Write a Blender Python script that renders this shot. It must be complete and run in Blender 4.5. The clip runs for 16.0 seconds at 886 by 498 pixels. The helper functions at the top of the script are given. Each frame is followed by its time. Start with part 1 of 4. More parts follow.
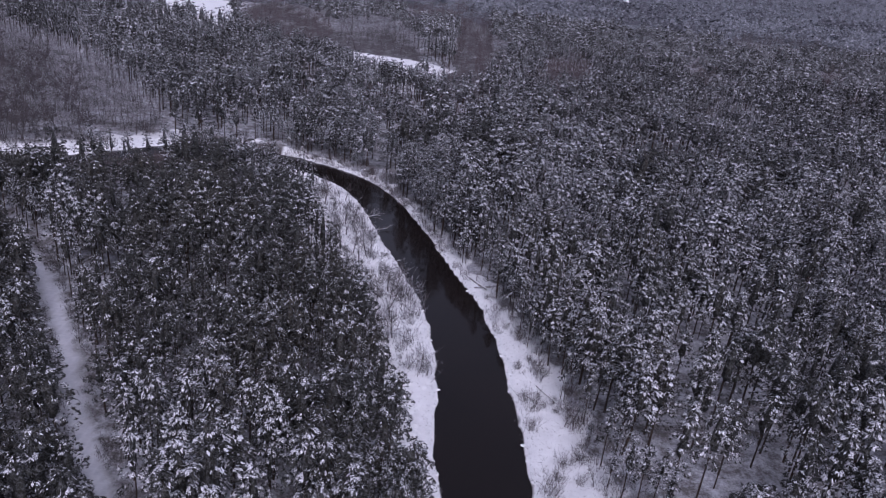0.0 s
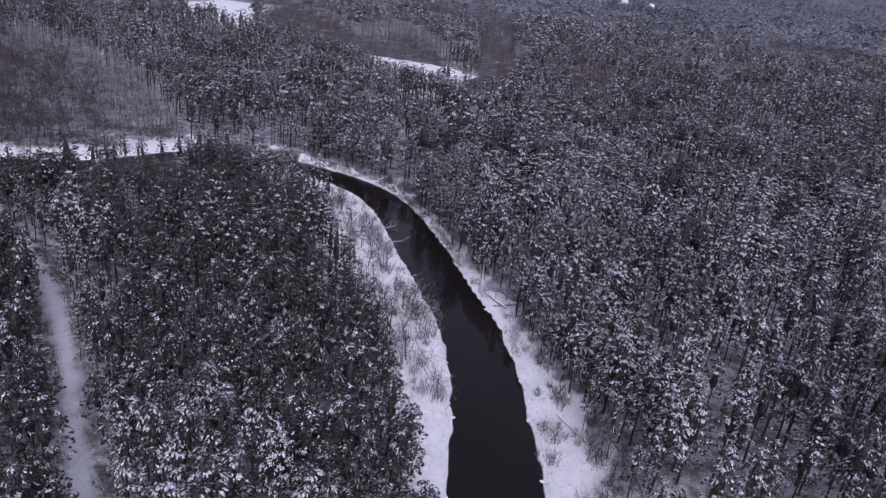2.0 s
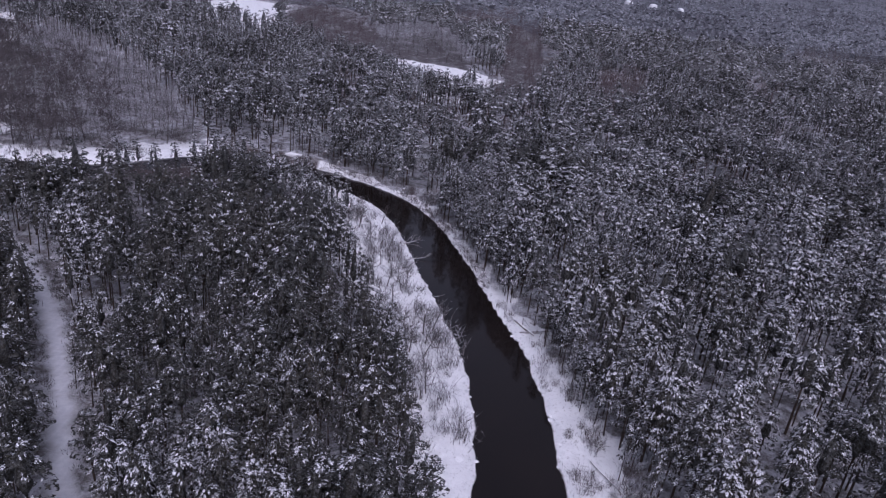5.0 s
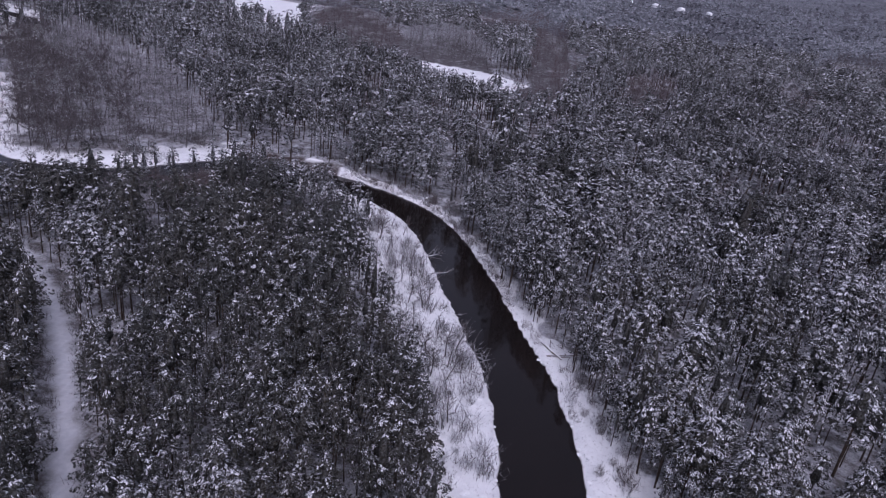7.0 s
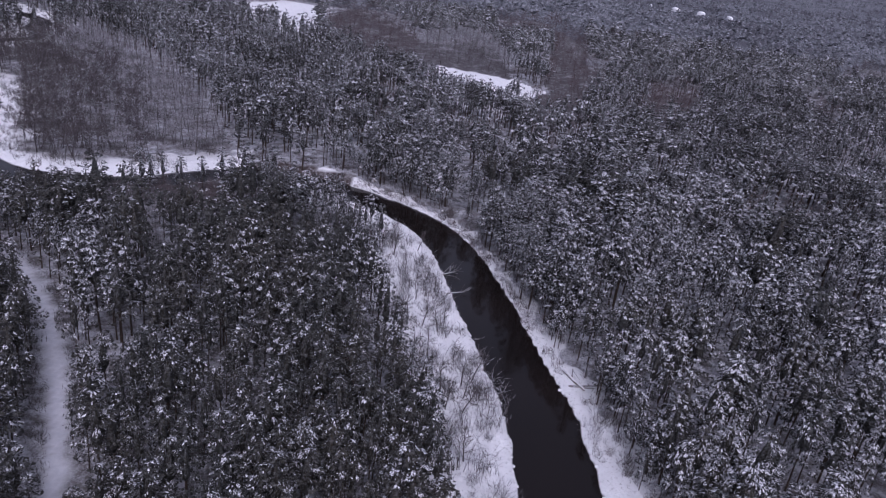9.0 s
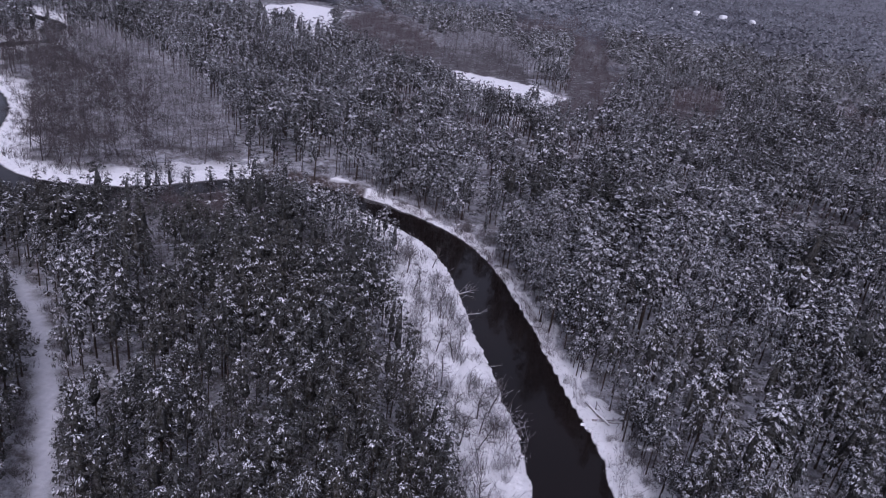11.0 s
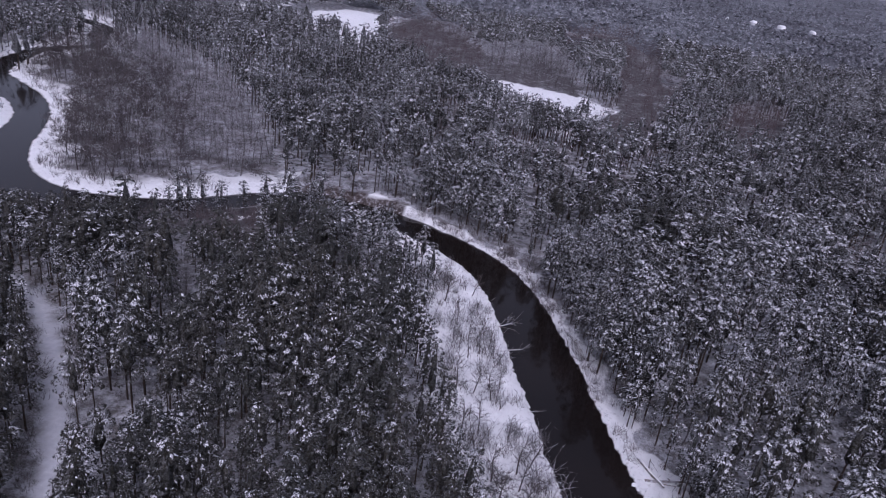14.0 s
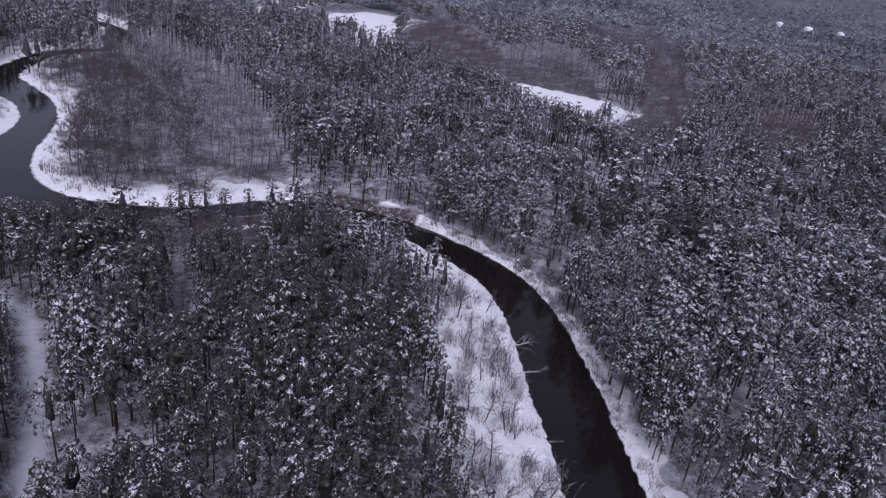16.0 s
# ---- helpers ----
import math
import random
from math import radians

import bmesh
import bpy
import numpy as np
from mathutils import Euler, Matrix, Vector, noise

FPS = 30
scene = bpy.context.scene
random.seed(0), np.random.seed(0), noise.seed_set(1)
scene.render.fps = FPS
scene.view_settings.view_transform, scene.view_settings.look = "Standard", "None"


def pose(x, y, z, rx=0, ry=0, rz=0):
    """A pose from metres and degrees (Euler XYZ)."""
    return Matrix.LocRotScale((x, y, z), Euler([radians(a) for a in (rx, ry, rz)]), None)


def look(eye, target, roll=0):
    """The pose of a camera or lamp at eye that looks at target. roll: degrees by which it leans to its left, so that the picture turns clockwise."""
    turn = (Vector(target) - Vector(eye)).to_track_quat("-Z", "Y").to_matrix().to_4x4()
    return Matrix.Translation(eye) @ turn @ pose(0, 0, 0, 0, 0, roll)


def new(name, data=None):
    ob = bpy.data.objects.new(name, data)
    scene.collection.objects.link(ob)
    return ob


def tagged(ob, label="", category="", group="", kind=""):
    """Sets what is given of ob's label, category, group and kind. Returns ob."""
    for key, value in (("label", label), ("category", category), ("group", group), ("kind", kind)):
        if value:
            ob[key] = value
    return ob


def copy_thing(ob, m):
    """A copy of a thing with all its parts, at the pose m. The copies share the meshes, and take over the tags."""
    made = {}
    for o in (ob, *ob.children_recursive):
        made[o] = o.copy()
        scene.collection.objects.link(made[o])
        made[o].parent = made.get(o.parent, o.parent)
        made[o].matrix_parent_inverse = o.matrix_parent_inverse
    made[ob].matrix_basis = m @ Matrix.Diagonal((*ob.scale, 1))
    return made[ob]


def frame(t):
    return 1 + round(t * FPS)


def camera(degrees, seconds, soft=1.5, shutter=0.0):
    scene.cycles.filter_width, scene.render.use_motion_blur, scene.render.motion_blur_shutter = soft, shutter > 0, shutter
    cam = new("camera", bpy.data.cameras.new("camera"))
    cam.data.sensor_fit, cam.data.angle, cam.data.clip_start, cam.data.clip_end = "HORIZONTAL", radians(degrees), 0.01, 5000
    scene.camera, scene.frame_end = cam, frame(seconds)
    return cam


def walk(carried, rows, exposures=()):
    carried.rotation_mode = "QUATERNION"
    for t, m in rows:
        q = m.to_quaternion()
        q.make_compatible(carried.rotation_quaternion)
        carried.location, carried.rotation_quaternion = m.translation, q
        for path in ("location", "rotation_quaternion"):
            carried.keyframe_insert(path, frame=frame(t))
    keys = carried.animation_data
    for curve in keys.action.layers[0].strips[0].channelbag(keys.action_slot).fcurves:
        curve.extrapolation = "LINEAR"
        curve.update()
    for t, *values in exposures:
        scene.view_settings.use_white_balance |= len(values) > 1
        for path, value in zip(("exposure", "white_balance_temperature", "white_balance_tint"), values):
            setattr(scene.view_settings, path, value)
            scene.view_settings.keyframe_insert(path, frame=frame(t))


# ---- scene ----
LENS = 63.20
# seconds, place, heading to the left of +y, pitch, roll
PATH = [
    (0.0, 0.00, 0.00, 79.98, 0.001, -23.801, 6.206),
    (0.5, -0.06, 1.97, 80.03, 0.506, -23.832, 6.273),
    (1.0, -0.06, 3.84, 80.03, 1.049, -23.837, 6.308),
    (1.5, -0.03, 5.74, 80.06, 1.395, -23.816, 6.339),
    (2.0, -0.06, 7.63, 80.05, 1.703, -23.762, 6.406),
    (2.5, -0.10, 9.64, 79.98, 2.196, -23.740, 6.497),
    (3.0, -0.28, 11.71, 79.83, 2.618, -23.733, 6.605),
    (3.5, -0.65, 13.72, 79.67, 2.876, -23.752, 6.681),
    (4.0, -1.09, 15.68, 79.52, 3.088, -23.795, 6.765),
    (6.5, -3.73, 25.27, 79.38, 4.288, -23.923, 7.324),
    (7.0, -4.24, 27.40, 79.52, 5.037, -24.002, 7.382),
    (7.5, -4.75, 29.56, 79.71, 5.901, -24.113, 7.416),
    (8.0, -5.21, 31.85, 79.82, 6.230, -24.120, 7.477),
    (8.5, -5.78, 34.12, 79.80, 6.219, -24.073, 7.546),
    (9.0, -6.37, 36.41, 79.71, 6.183, -24.025, 7.638),
    (11.5, -8.45, 47.92, 79.72, 8.057, -24.037, 7.635),
    (12.0, -8.88, 50.05, 79.68, 8.574, -24.015, 7.655),
    (12.5, -9.23, 52.09, 79.70, 9.176, -24.001, 7.647),
    (13.0, -9.56, 54.01, 79.76, 9.949, -24.005, 7.659),
    (13.5, -10.02, 55.85, 79.74, 10.544, -24.033, 7.772),
    (14.0, -10.39, 57.85, 79.58, 11.194, -24.045, 7.791),
    (14.5, -10.77, 60.05, 79.37, 12.077, -24.096, 7.771),
    (15.0, -11.08, 62.37, 79.13, 12.935, -24.141, 7.696),
    (15.2, -11.11, 63.42, 78.96, 13.950, -24.206, 7.660),
    (15.5, -11.15, 64.98, 78.72, 14.848, -24.302, 7.606),
    (15.8, -11.13, 66.58, 78.26, 14.600, -24.140, 7.468),
    (15.9, -11.13, 67.12, 78.10, 13.550, -24.086, 7.422),
    (16.0, -11.13, 67.65, 77.95, 12.893, -24.032, 7.376),
]
EXPOSURE, KELVIN, TINT = 0.01, 5550, 31
SKY, SUN, SUN_TURN = 0.11, 0.9, 166

def flight_pose(x, y, z, yaw, pitch, roll):
    a, p = radians(yaw), radians(pitch)
    way = Vector((-math.sin(a) * math.cos(p), math.cos(a) * math.cos(p), math.sin(p)))
    return look((x, y, z), Vector((x, y, z)) + way * 100, roll)


cam = camera(LENS, 16.0, soft=1.05)
walk(cam, [(t, flight_pose(*row)) for t, *row in PATH], exposures=[(0.0, EXPOSURE, KELVIN, TINT), (16.0, EXPOSURE, KELVIN, TINT)])

# ---- sky and sun: an overcast winter day ----
world = bpy.data.worlds.new("winter_sky")
scene.world = world
world.use_nodes = True
wn = world.node_tree.nodes
sky = wn.new("ShaderNodeTexSky")
sky.sky_type, sky.sun_disc = "NISHITA", False
sky.sun_elevation, sky.sun_rotation = radians(48), radians(SUN_TURN)
sky.air_density, sky.dust_density, sky.ozone_density = 1.0, 4.0, 1.0
grey = wn.new("ShaderNodeHueSaturation")  # cloud cover takes most of the blue out of the sky
grey.inputs["Saturation"].default_value = 0.3
world.node_tree.links.new(sky.outputs[0], grey.inputs["Color"])
world.node_tree.links.new(grey.outputs[0], wn["Background"].inputs[0])
wn["Background"].inputs[1].default_value = SKY
sun = new("sun", bpy.data.lights.new("sun", "SUN"))
sun.data.energy, sun.data.angle, sun.data.color = SUN, radians(40), (1.0, 0.96, 0.92)
sun.matrix_world = pose(0, 0, 200, 0, 0, 0) @ Euler((radians(42), 0, radians(-SUN_TURN) + math.pi)).to_matrix().to_4x4()


# ---- materials ----
class Nodes:
    """A node material with short names for the nodes that are used here."""

    def __init__(self, name, roughness, specular=0.3):
        self.mat = bpy.data.materials.new(name)
        self.mat.use_nodes = True
        self.tree = self.mat.node_tree
        self.bsdf = self.tree.nodes["Principled BSDF"]
        self.bsdf.inputs["Roughness"].default_value = roughness
        self.bsdf.inputs["Specular IOR Level"].default_value = specular
        self.place = self.tree.nodes.new("ShaderNodeNewGeometry")

    def link(self, a, b):
        self.tree.links.new(a, b)

    def noise(self, scale, detail=4.0, rough=0.6):
        n = self.tree.nodes.new("ShaderNodeTexNoise")
        n.inputs["Scale"].default_value, n.inputs["Detail"].default_value, n.inputs["Roughness"].default_value = scale, detail, rough
        self.link(self.place.outputs["Position"], n.inputs["Vector"])
        return n.outputs["Fac"]

    def ramp(self, value, *stops):
        r = self.tree.nodes.new("ShaderNodeValToRGB")
        while len(r.color_ramp.elements) < len(stops):
            r.color_ramp.elements.new(0.5)
        for e, (at, c) in zip(r.color_ramp.elements, stops):
            e.position, e.color = at, (*c, 1) if len(c) == 3 else (c[0], c[0], c[0], 1)
        self.link(value, r.inputs[0])
        return r.outputs[0]

    def mix(self, fac, a, b, blend="MIX"):
        m = self.tree.nodes.new("ShaderNodeMix")
        m.data_type, m.blend_type = "RGBA", blend
        for socket, value in ((m.inputs[0], fac), (m.inputs[6], a), (m.inputs[7], b)):
            if isinstance(value, (int, float)):
                socket.default_value = value
            elif isinstance(value, tuple):
                socket.default_value = (*value, 1)
            else:
                self.link(value, socket)
        return m.outputs[2]

    def bump(self, value, strength, distance):
        b = self.tree.nodes.new("ShaderNodeBump")
        b.inputs["Strength"].default_value, b.inputs["Distance"].default_value = strength, distance
        self.link(value, b.inputs["Height"])
        self.link(b.outputs[0], self.bsdf.inputs["Normal"])

    def mask(self, name):
        """Where on the ground a cover or painted shade lies: a value kept with the mesh."""
        n = self.tree.nodes.new("ShaderNodeAttribute")
        n.attribute_name = name
        return n.outputs["Fac"]

    def height(self):
        s = self.tree.nodes.new("ShaderNodeSeparateXYZ")
        self.link(self.place.outputs["Position"], s.inputs[0])
        return s.outputs[2]

    def colour(self, value):
        self.link(value, self.bsdf.inputs["Base Color"])
        return self.mat


def snow_ground():
    m = Nodes("snow_ground", 0.8, 0.15)
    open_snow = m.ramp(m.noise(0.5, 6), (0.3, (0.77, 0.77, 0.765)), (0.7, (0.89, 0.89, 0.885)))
    # snow in the woods: shade of the canopy is put into this darker colour
    shaded_wood_snow = m.ramp(m.noise(0.6, 6), (0.3, (0.50, 0.51, 0.55)), (0.7, (0.72, 0.73, 0.76)))
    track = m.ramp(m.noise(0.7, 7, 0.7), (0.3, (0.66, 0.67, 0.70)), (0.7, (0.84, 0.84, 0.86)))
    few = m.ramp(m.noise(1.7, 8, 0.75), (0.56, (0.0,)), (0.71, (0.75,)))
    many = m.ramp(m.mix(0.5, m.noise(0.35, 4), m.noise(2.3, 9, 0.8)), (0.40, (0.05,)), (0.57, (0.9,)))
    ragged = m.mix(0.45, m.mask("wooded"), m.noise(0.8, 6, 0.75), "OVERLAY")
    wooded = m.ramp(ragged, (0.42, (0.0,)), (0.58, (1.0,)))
    c = m.mix(wooded, m.mix(few, open_snow, (0.20, 0.17, 0.14)), m.mix(many, shaded_wood_snow, (0.10, 0.085, 0.075)))
    # floor of bare woods: snow patches, with brush and shade painted dark grey
    shaded_thicket = m.ramp(m.noise(0.3, 9, 0.85), (0.35, (0.060, 0.053, 0.053)), (0.54, (0.105, 0.096, 0.097)), (0.70, (0.50, 0.50, 0.53)))
    c = m.mix(m.mask("thicket"), c, shaded_thicket)
    c = m.mix(m.mask("track"), c, track)
    sand = m.ramp(m.noise(0.9, 8, 0.75), (0.36, (0.030, 0.023, 0.021)), (0.52, (0.080, 0.064, 0.060)), (0.66, (0.36, 0.355, 0.37)))
    c = m.mix(m.mask("bluff"), c, sand)
    wet = m.ramp(m.height(), (0.0, (1.0,)), (0.16, (0.0,)))
    c = m.mix(wet, c, (0.05, 0.04, 0.032))
    m.bump(m.noise(2.2, 7, 0.7), 0.8, 0.3)
    return m.colour(c)


def fresh_snow():
    """Snow lying in pads on the needles, which show between them."""
    m = Nodes("fresh_snow", 0.8, 0.2)
    c = m.ramp(m.noise(1.3, 5), (0.25, (0.56, 0.57, 0.60)), (0.65, (0.88, 0.88, 0.90)))
    stand = m.ramp(m.noise(0.035, 4, 0.6), (0.35, (0.075,)), (0.65, (0.0,)))
    needles = m.ramp(m.mix(1.0, m.noise(5.6, 7, 0.78), stand, "ADD"), (0.50, (0.0,)), (0.58, (1.0,)))
    m.bump(m.noise(5.0, 4), 0.5, 0.06)
    return m.colour(m.mix(needles, c, (0.026, 0.028, 0.028)))


def rime():
    """Far crowns whitened thinly, with the needles showing through; distance haze is put into this grey."""
    m = Nodes("rime", 0.85, 0.1)
    return m.colour(m.ramp(m.noise(0.4, 6, 0.7), (0.3, (0.12, 0.125, 0.13)), (0.7, (0.40, 0.41, 0.44))))


def open_snow():
    m = Nodes("open_snow", 0.8, 0.2)
    c = m.ramp(m.noise(1.3, 5), (0.25, (0.80, 0.80, 0.79)), (0.7, (0.91, 0.91, 0.90)))
    m.bump(m.noise(4.0, 5), 0.6, 0.08)
    return m.colour(c)


def needle_green():
    m = Nodes("pine_needles", 0.7, 0.15)
    c = m.ramp(m.noise(0.8, 6, 0.7), (0.25, (0.013, 0.0118, 0.0085)), (0.55, (0.028, 0.0255, 0.0185)), (0.8, (0.056, 0.052, 0.041)))
    far = m.ramp(m.noise(0.06, 3), (0.35, (0.75, 0.85, 0.88)), (0.7, (1.12, 1.03, 0.88)))
    rime = m.ramp(m.noise(2.6, 7, 0.85), (0.46, (0.0,)), (0.69, (0.30,)))
    return m.colour(m.mix(rime, m.mix(1.0, c, far, "MULTIPLY"), (0.6, 0.61, 0.65)))


def dusted_needles():
    """Pine boughs with snow in small specks on the needles."""
    m = Nodes("dusted_needles", 0.75, 0.15)
    c = m.ramp(m.noise(0.8, 6, 0.7), (0.25, (0.014, 0.013, 0.012)), (0.55, (0.028, 0.027, 0.024)), (0.8, (0.055, 0.053, 0.048)))
    stand = m.ramp(m.noise(0.05, 4, 0.6), (0.35, (0.0,)), (0.65, (0.06,)))
    specks = m.ramp(m.mix(1.0, m.noise(3.4, 5, 0.75), stand, "ADD"), (0.548, (0.0,)), (0.645, (0.75,)))
    return m.colour(m.mix(specks, c, (0.62, 0.63, 0.66)))


def pine_bark():
    m = Nodes("pine_bark", 0.85, 0.15)
    c = m.ramp(m.noise(2.5, 7, 0.7), (0.3, (0.025, 0.020, 0.017)), (0.7, (0.085, 0.060, 0.045)))
    m.bump(m.noise(9.0, 4), 0.8, 0.05)
    return m.colour(c)


def bare_twig(name, dark, light, frost):
    m = Nodes(name, 0.85, 0.1)
    c = m.ramp(m.noise(0.25, 5, 0.7), (0.3, dark), (0.7, light))
    rime = m.ramp(m.noise(1.1, 6, 0.8), (0.42, (0.0,)), (0.62, (frost,)))
    return m.colour(m.mix(rime, c, (0.70, 0.71, 0.75)))


def river_water():
    m = Nodes("river_water", 0.085, 0.5)
    m.bsdf.inputs["IOR"].default_value = 1.33
    c = m.ramp(m.noise(0.05, 4), (0.3, (0.0092, 0.0070, 0.0064)), (0.7, (0.0135, 0.0098, 0.0086)))
    m.bump(m.noise(0.8, 3), 0.05, 0.05)
    return m.colour(c)


def canopy():
    """Distant tree tops: dark needles with specks of snow."""
    m = Nodes("distant_canopy", 0.85, 0.1)
    c = m.ramp(m.noise(0.5, 8, 0.8), (0.36, (0.035, 0.037, 0.04)), (0.5, (0.12, 0.125, 0.135)), (0.64, (0.36, 0.37, 0.40)))
    stand = m.ramp(m.noise(0.008, 4), (0.35, (0.6, 0.58, 0.6)), (0.62, (1.2, 1.2, 1.2)))
    m.bump(m.noise(0.2, 5), 0.5, 2.0)
    return m.colour(m.mix(1.0, c, stand, "MULTIPLY"))


SNOW_GROUND, CANOPY = snow_ground(), canopy()
SNOW, NEEDLES, DUSTED, BARK = fresh_snow(), needle_green(), dusted_needles(), pine_bark()
TWIG = bare_twig("alder_twigs", (0.035, 0.028, 0.027), (0.10, 0.082, 0.076), 0.14)
RED_TWIG = bare_twig("reddish_twigs", (0.036, 0.022, 0.021), (0.090, 0.055, 0.051), 0.18)
OLD_TWIG = bare_twig("old_alder_twigs", (0.033, 0.026, 0.027), (0.080, 0.064, 0.063), 0.12)
PALE_TWIG = bare_twig("pale_twigs", (0.06, 0.052, 0.053), (0.17, 0.155, 0.158), 0.7)
FROST_TWIG = bare_twig("frosted_twigs", (0.10, 0.09, 0.09), (0.24, 0.22, 0.22), 0.95)
DEAD_WOOD = bare_twig("dead_wood", (0.07, 0.055, 0.045), (0.20, 0.16, 0.13), 0.75)
WATER, OPEN_SNOW, FAR_HAZE = river_water(), open_snow(), rime()

# ---- the plan ----
# river: middle line and width, downstream end first
RIVER = [(17, -400, 15), (16, -120, 15), (14, 40, 15), (11.3, 84, 14.5), (10, 97, 15.6), (9.3, 108, 15), (8.3, 122, 14), (6, 137, 13.8), (3, 149, 13.4),
         (-1, 160, 13.4), (-5.6, 172.1, 13.4), (-10.6, 185.2, 13.7), (-16.2, 199.5, 13.5), (-22.7, 213.7, 13.0), (-31.4, 226.6, 12.4), (-43, 235.5, 11.4), (-56, 242, 11.3),
         (-67, 245.6, 11), (-79, 246.6, 11), (-91, 245.5, 11.5), (-102, 239.5, 10.5), (-112, 229.5, 10), (-123, 220.5, 10), (-134, 215.5, 10.5), (-147, 212.5, 11),
         (-160, 214, 12), (-173, 220, 14), (-185, 231, 16), (-192.5, 243, 14), (-199.5, 257, 12), (-209, 271.5, 11.5), (-220, 282.5, 12.5), (-232, 290, 14),
         (-249, 298, 17), (-263, 308, 15), (-270.5, 324, 11), (-277, 341, 9), (-282, 357, 9), (-279, 372, 8.5), (-273, 387, 7), (-281, 401, 8), (-292, 415, 10),
         (-300, 430, 11), (-315, 443, 9), (-350, 455, 9), (-420, 480, 9), (-700, 560, 9)]
TRAIL = [(20, -60), (-10, 20), (-28, 54), (-45, 78), (-53, 89), (-62, 103), (-71, 117), (-80.5, 131), (-92, 145), (-106, 158), (-114, 164), (-128, 168), (-160, 170), (-220, 172)]
FIELDS = [[(-76, 402), (-84, 468), (-66, 474), (-50, 479), (-34, 473), (-24, 465), (-14, 453), (-4, 447), (-8, 436), (-16, 410), (-22, 385), (-21, 364), (-36, 368), (-50, 379), (-62, 392)],
          [(-262, 560), (-262, 640), (-245, 672), (-204, 692), (-194, 636), (-183, 578), (-168, 535), (-142, 474), (-151, 478), (-172, 499), (-197, 520), (-230, 544)],
          [(-300, 560), (-330, 700), (-300, 700), (-270, 560)]]
# bare broadleaved stands
WOOD_LOOP = [(-100, 252), (-112, 238), (-126, 229), (-150, 222), (-168, 228), (-182, 244), (-196, 264), (-214, 286), (-246, 308), (-258, 326), (-266, 348),
             (-262, 392), (-258, 412), (-213, 379), (-175, 350), (-138, 303)]
WOOD_FAR = [(-196, 735), (-184, 600), (-164, 530), (-138, 474), (-110, 440), (-90, 415), (-80, 425), (-84, 468), (-78, 490), (-95, 552), (-132, 627)]
WOOD_BIRCH = [(-84, 464), (-66, 470), (-50, 475), (-34, 469), (-26, 462), (-30, 500), (-44, 572), (-62, 594), (-95, 552)]
WOOD_MID = [(-20, 362), (3, 366), (15, 385), (14, 440), (26, 453), (33, 546), (20, 560), (22, 685), (-7, 850), (-66, 755), (-48, 613), (-8, 650), (-5, 518), (-12, 511), (-3, 447), (-16, 410)]
WOOD_EAST = [(45, 395), (60, 393), (75, 422), (84, 470), (80, 500), (50, 480)]
WOOD_SMALL = [[(-81, 352), (-70, 362), (-61, 330), (-73, 326)], [(-50, 328), (-22, 350), (-17, 318), (-38, 302)], [(140, 463), (156, 470), (172, 530), (155, 524)], [(229, 476), (246, 478), (288, 566), (262, 555)]]
WOOD_NEAR = [(-109, 216), (-94, 222), (-80, 201), (-88, 195), (-99, 199)]
WOOD_LANE = [(-122, 205), (-111, 211), (-108, 214), (-100, 199), (-91, 185), (-80, 171), (-73, 161), (-77, 158), (-88, 173), (-98, 186), (-106, 193), (-115, 199)]
WOOD_RIGHT = [(201, 640), (197, 609), (280, 657), (355, 733), (375, 805), (311, 811), (290, 804)]
MEADOWS = ((123, 1160, 2, 5), (159, 1160, 5, 18), (194, 1152, 5, 5), (229, 1134, 4, 12))
BARE_WOODS = [WOOD_LOOP, WOOD_LANE, WOOD_FAR, WOOD_BIRCH, WOOD_MID, WOOD_NEAR, WOOD_EAST, WOOD_RIGHT] + WOOD_SMALL


def spline(rows, step):
    """Points about a step apart on a smooth line through the rows."""
    p = np.array(rows, float)
    p = np.vstack([2 * p[0] - p[1], p, 2 * p[-1] - p[-2]])
    out = []
    for a, b, c, d in zip(p, p[1:], p[2:], p[3:]):
        n = max(2, int(np.hypot(*(c - b)[:2]) / step))
        t = (np.arange(n) / n)[:, None]
        out.append(0.5 * (2 * b + (c - a) * t + (2 * a - 5 * b + 4 * c - d) * t**2 + (3 * b - a - 3 * c + d) * t**3))
    return np.vstack(out + [p[-2:-1]])


def line_distance(points, line):
    """Distance from points to a line, where on it (index and fraction) and the side (+1: to the left of its run)."""
    best, at, side = np.full(len(points), 1e9), np.zeros(len(points)), np.ones(len(points))
    for n, (a, b) in enumerate(zip(line[:-1, :2], line[1:, :2])):
        ab, ap = b - a, points - a
        t = np.clip(ap @ ab / (ab @ ab), 0, 1)
        d = np.hypot(*(ap - t[:, None] * ab).T)
        near = d < best
        best[near], at[near] = d[near], n + t[near]
        side[near] = np.sign(ab[0] * ap[near, 1] - ab[1] * ap[near, 0])
    return best, at, side


def inside(points, polygon):
    x, y, hit = points[:, 0], points[:, 1], np.zeros(len(points), bool)
    for (ax, ay), (bx, by) in zip(polygon, polygon[1:] + polygon[:1]):
        cross = (ay > y) != (by > y)
        hit ^= cross & (x < ax + (y - ay) * (bx - ax) / ((by - ay) or 1e-9))
    return hit


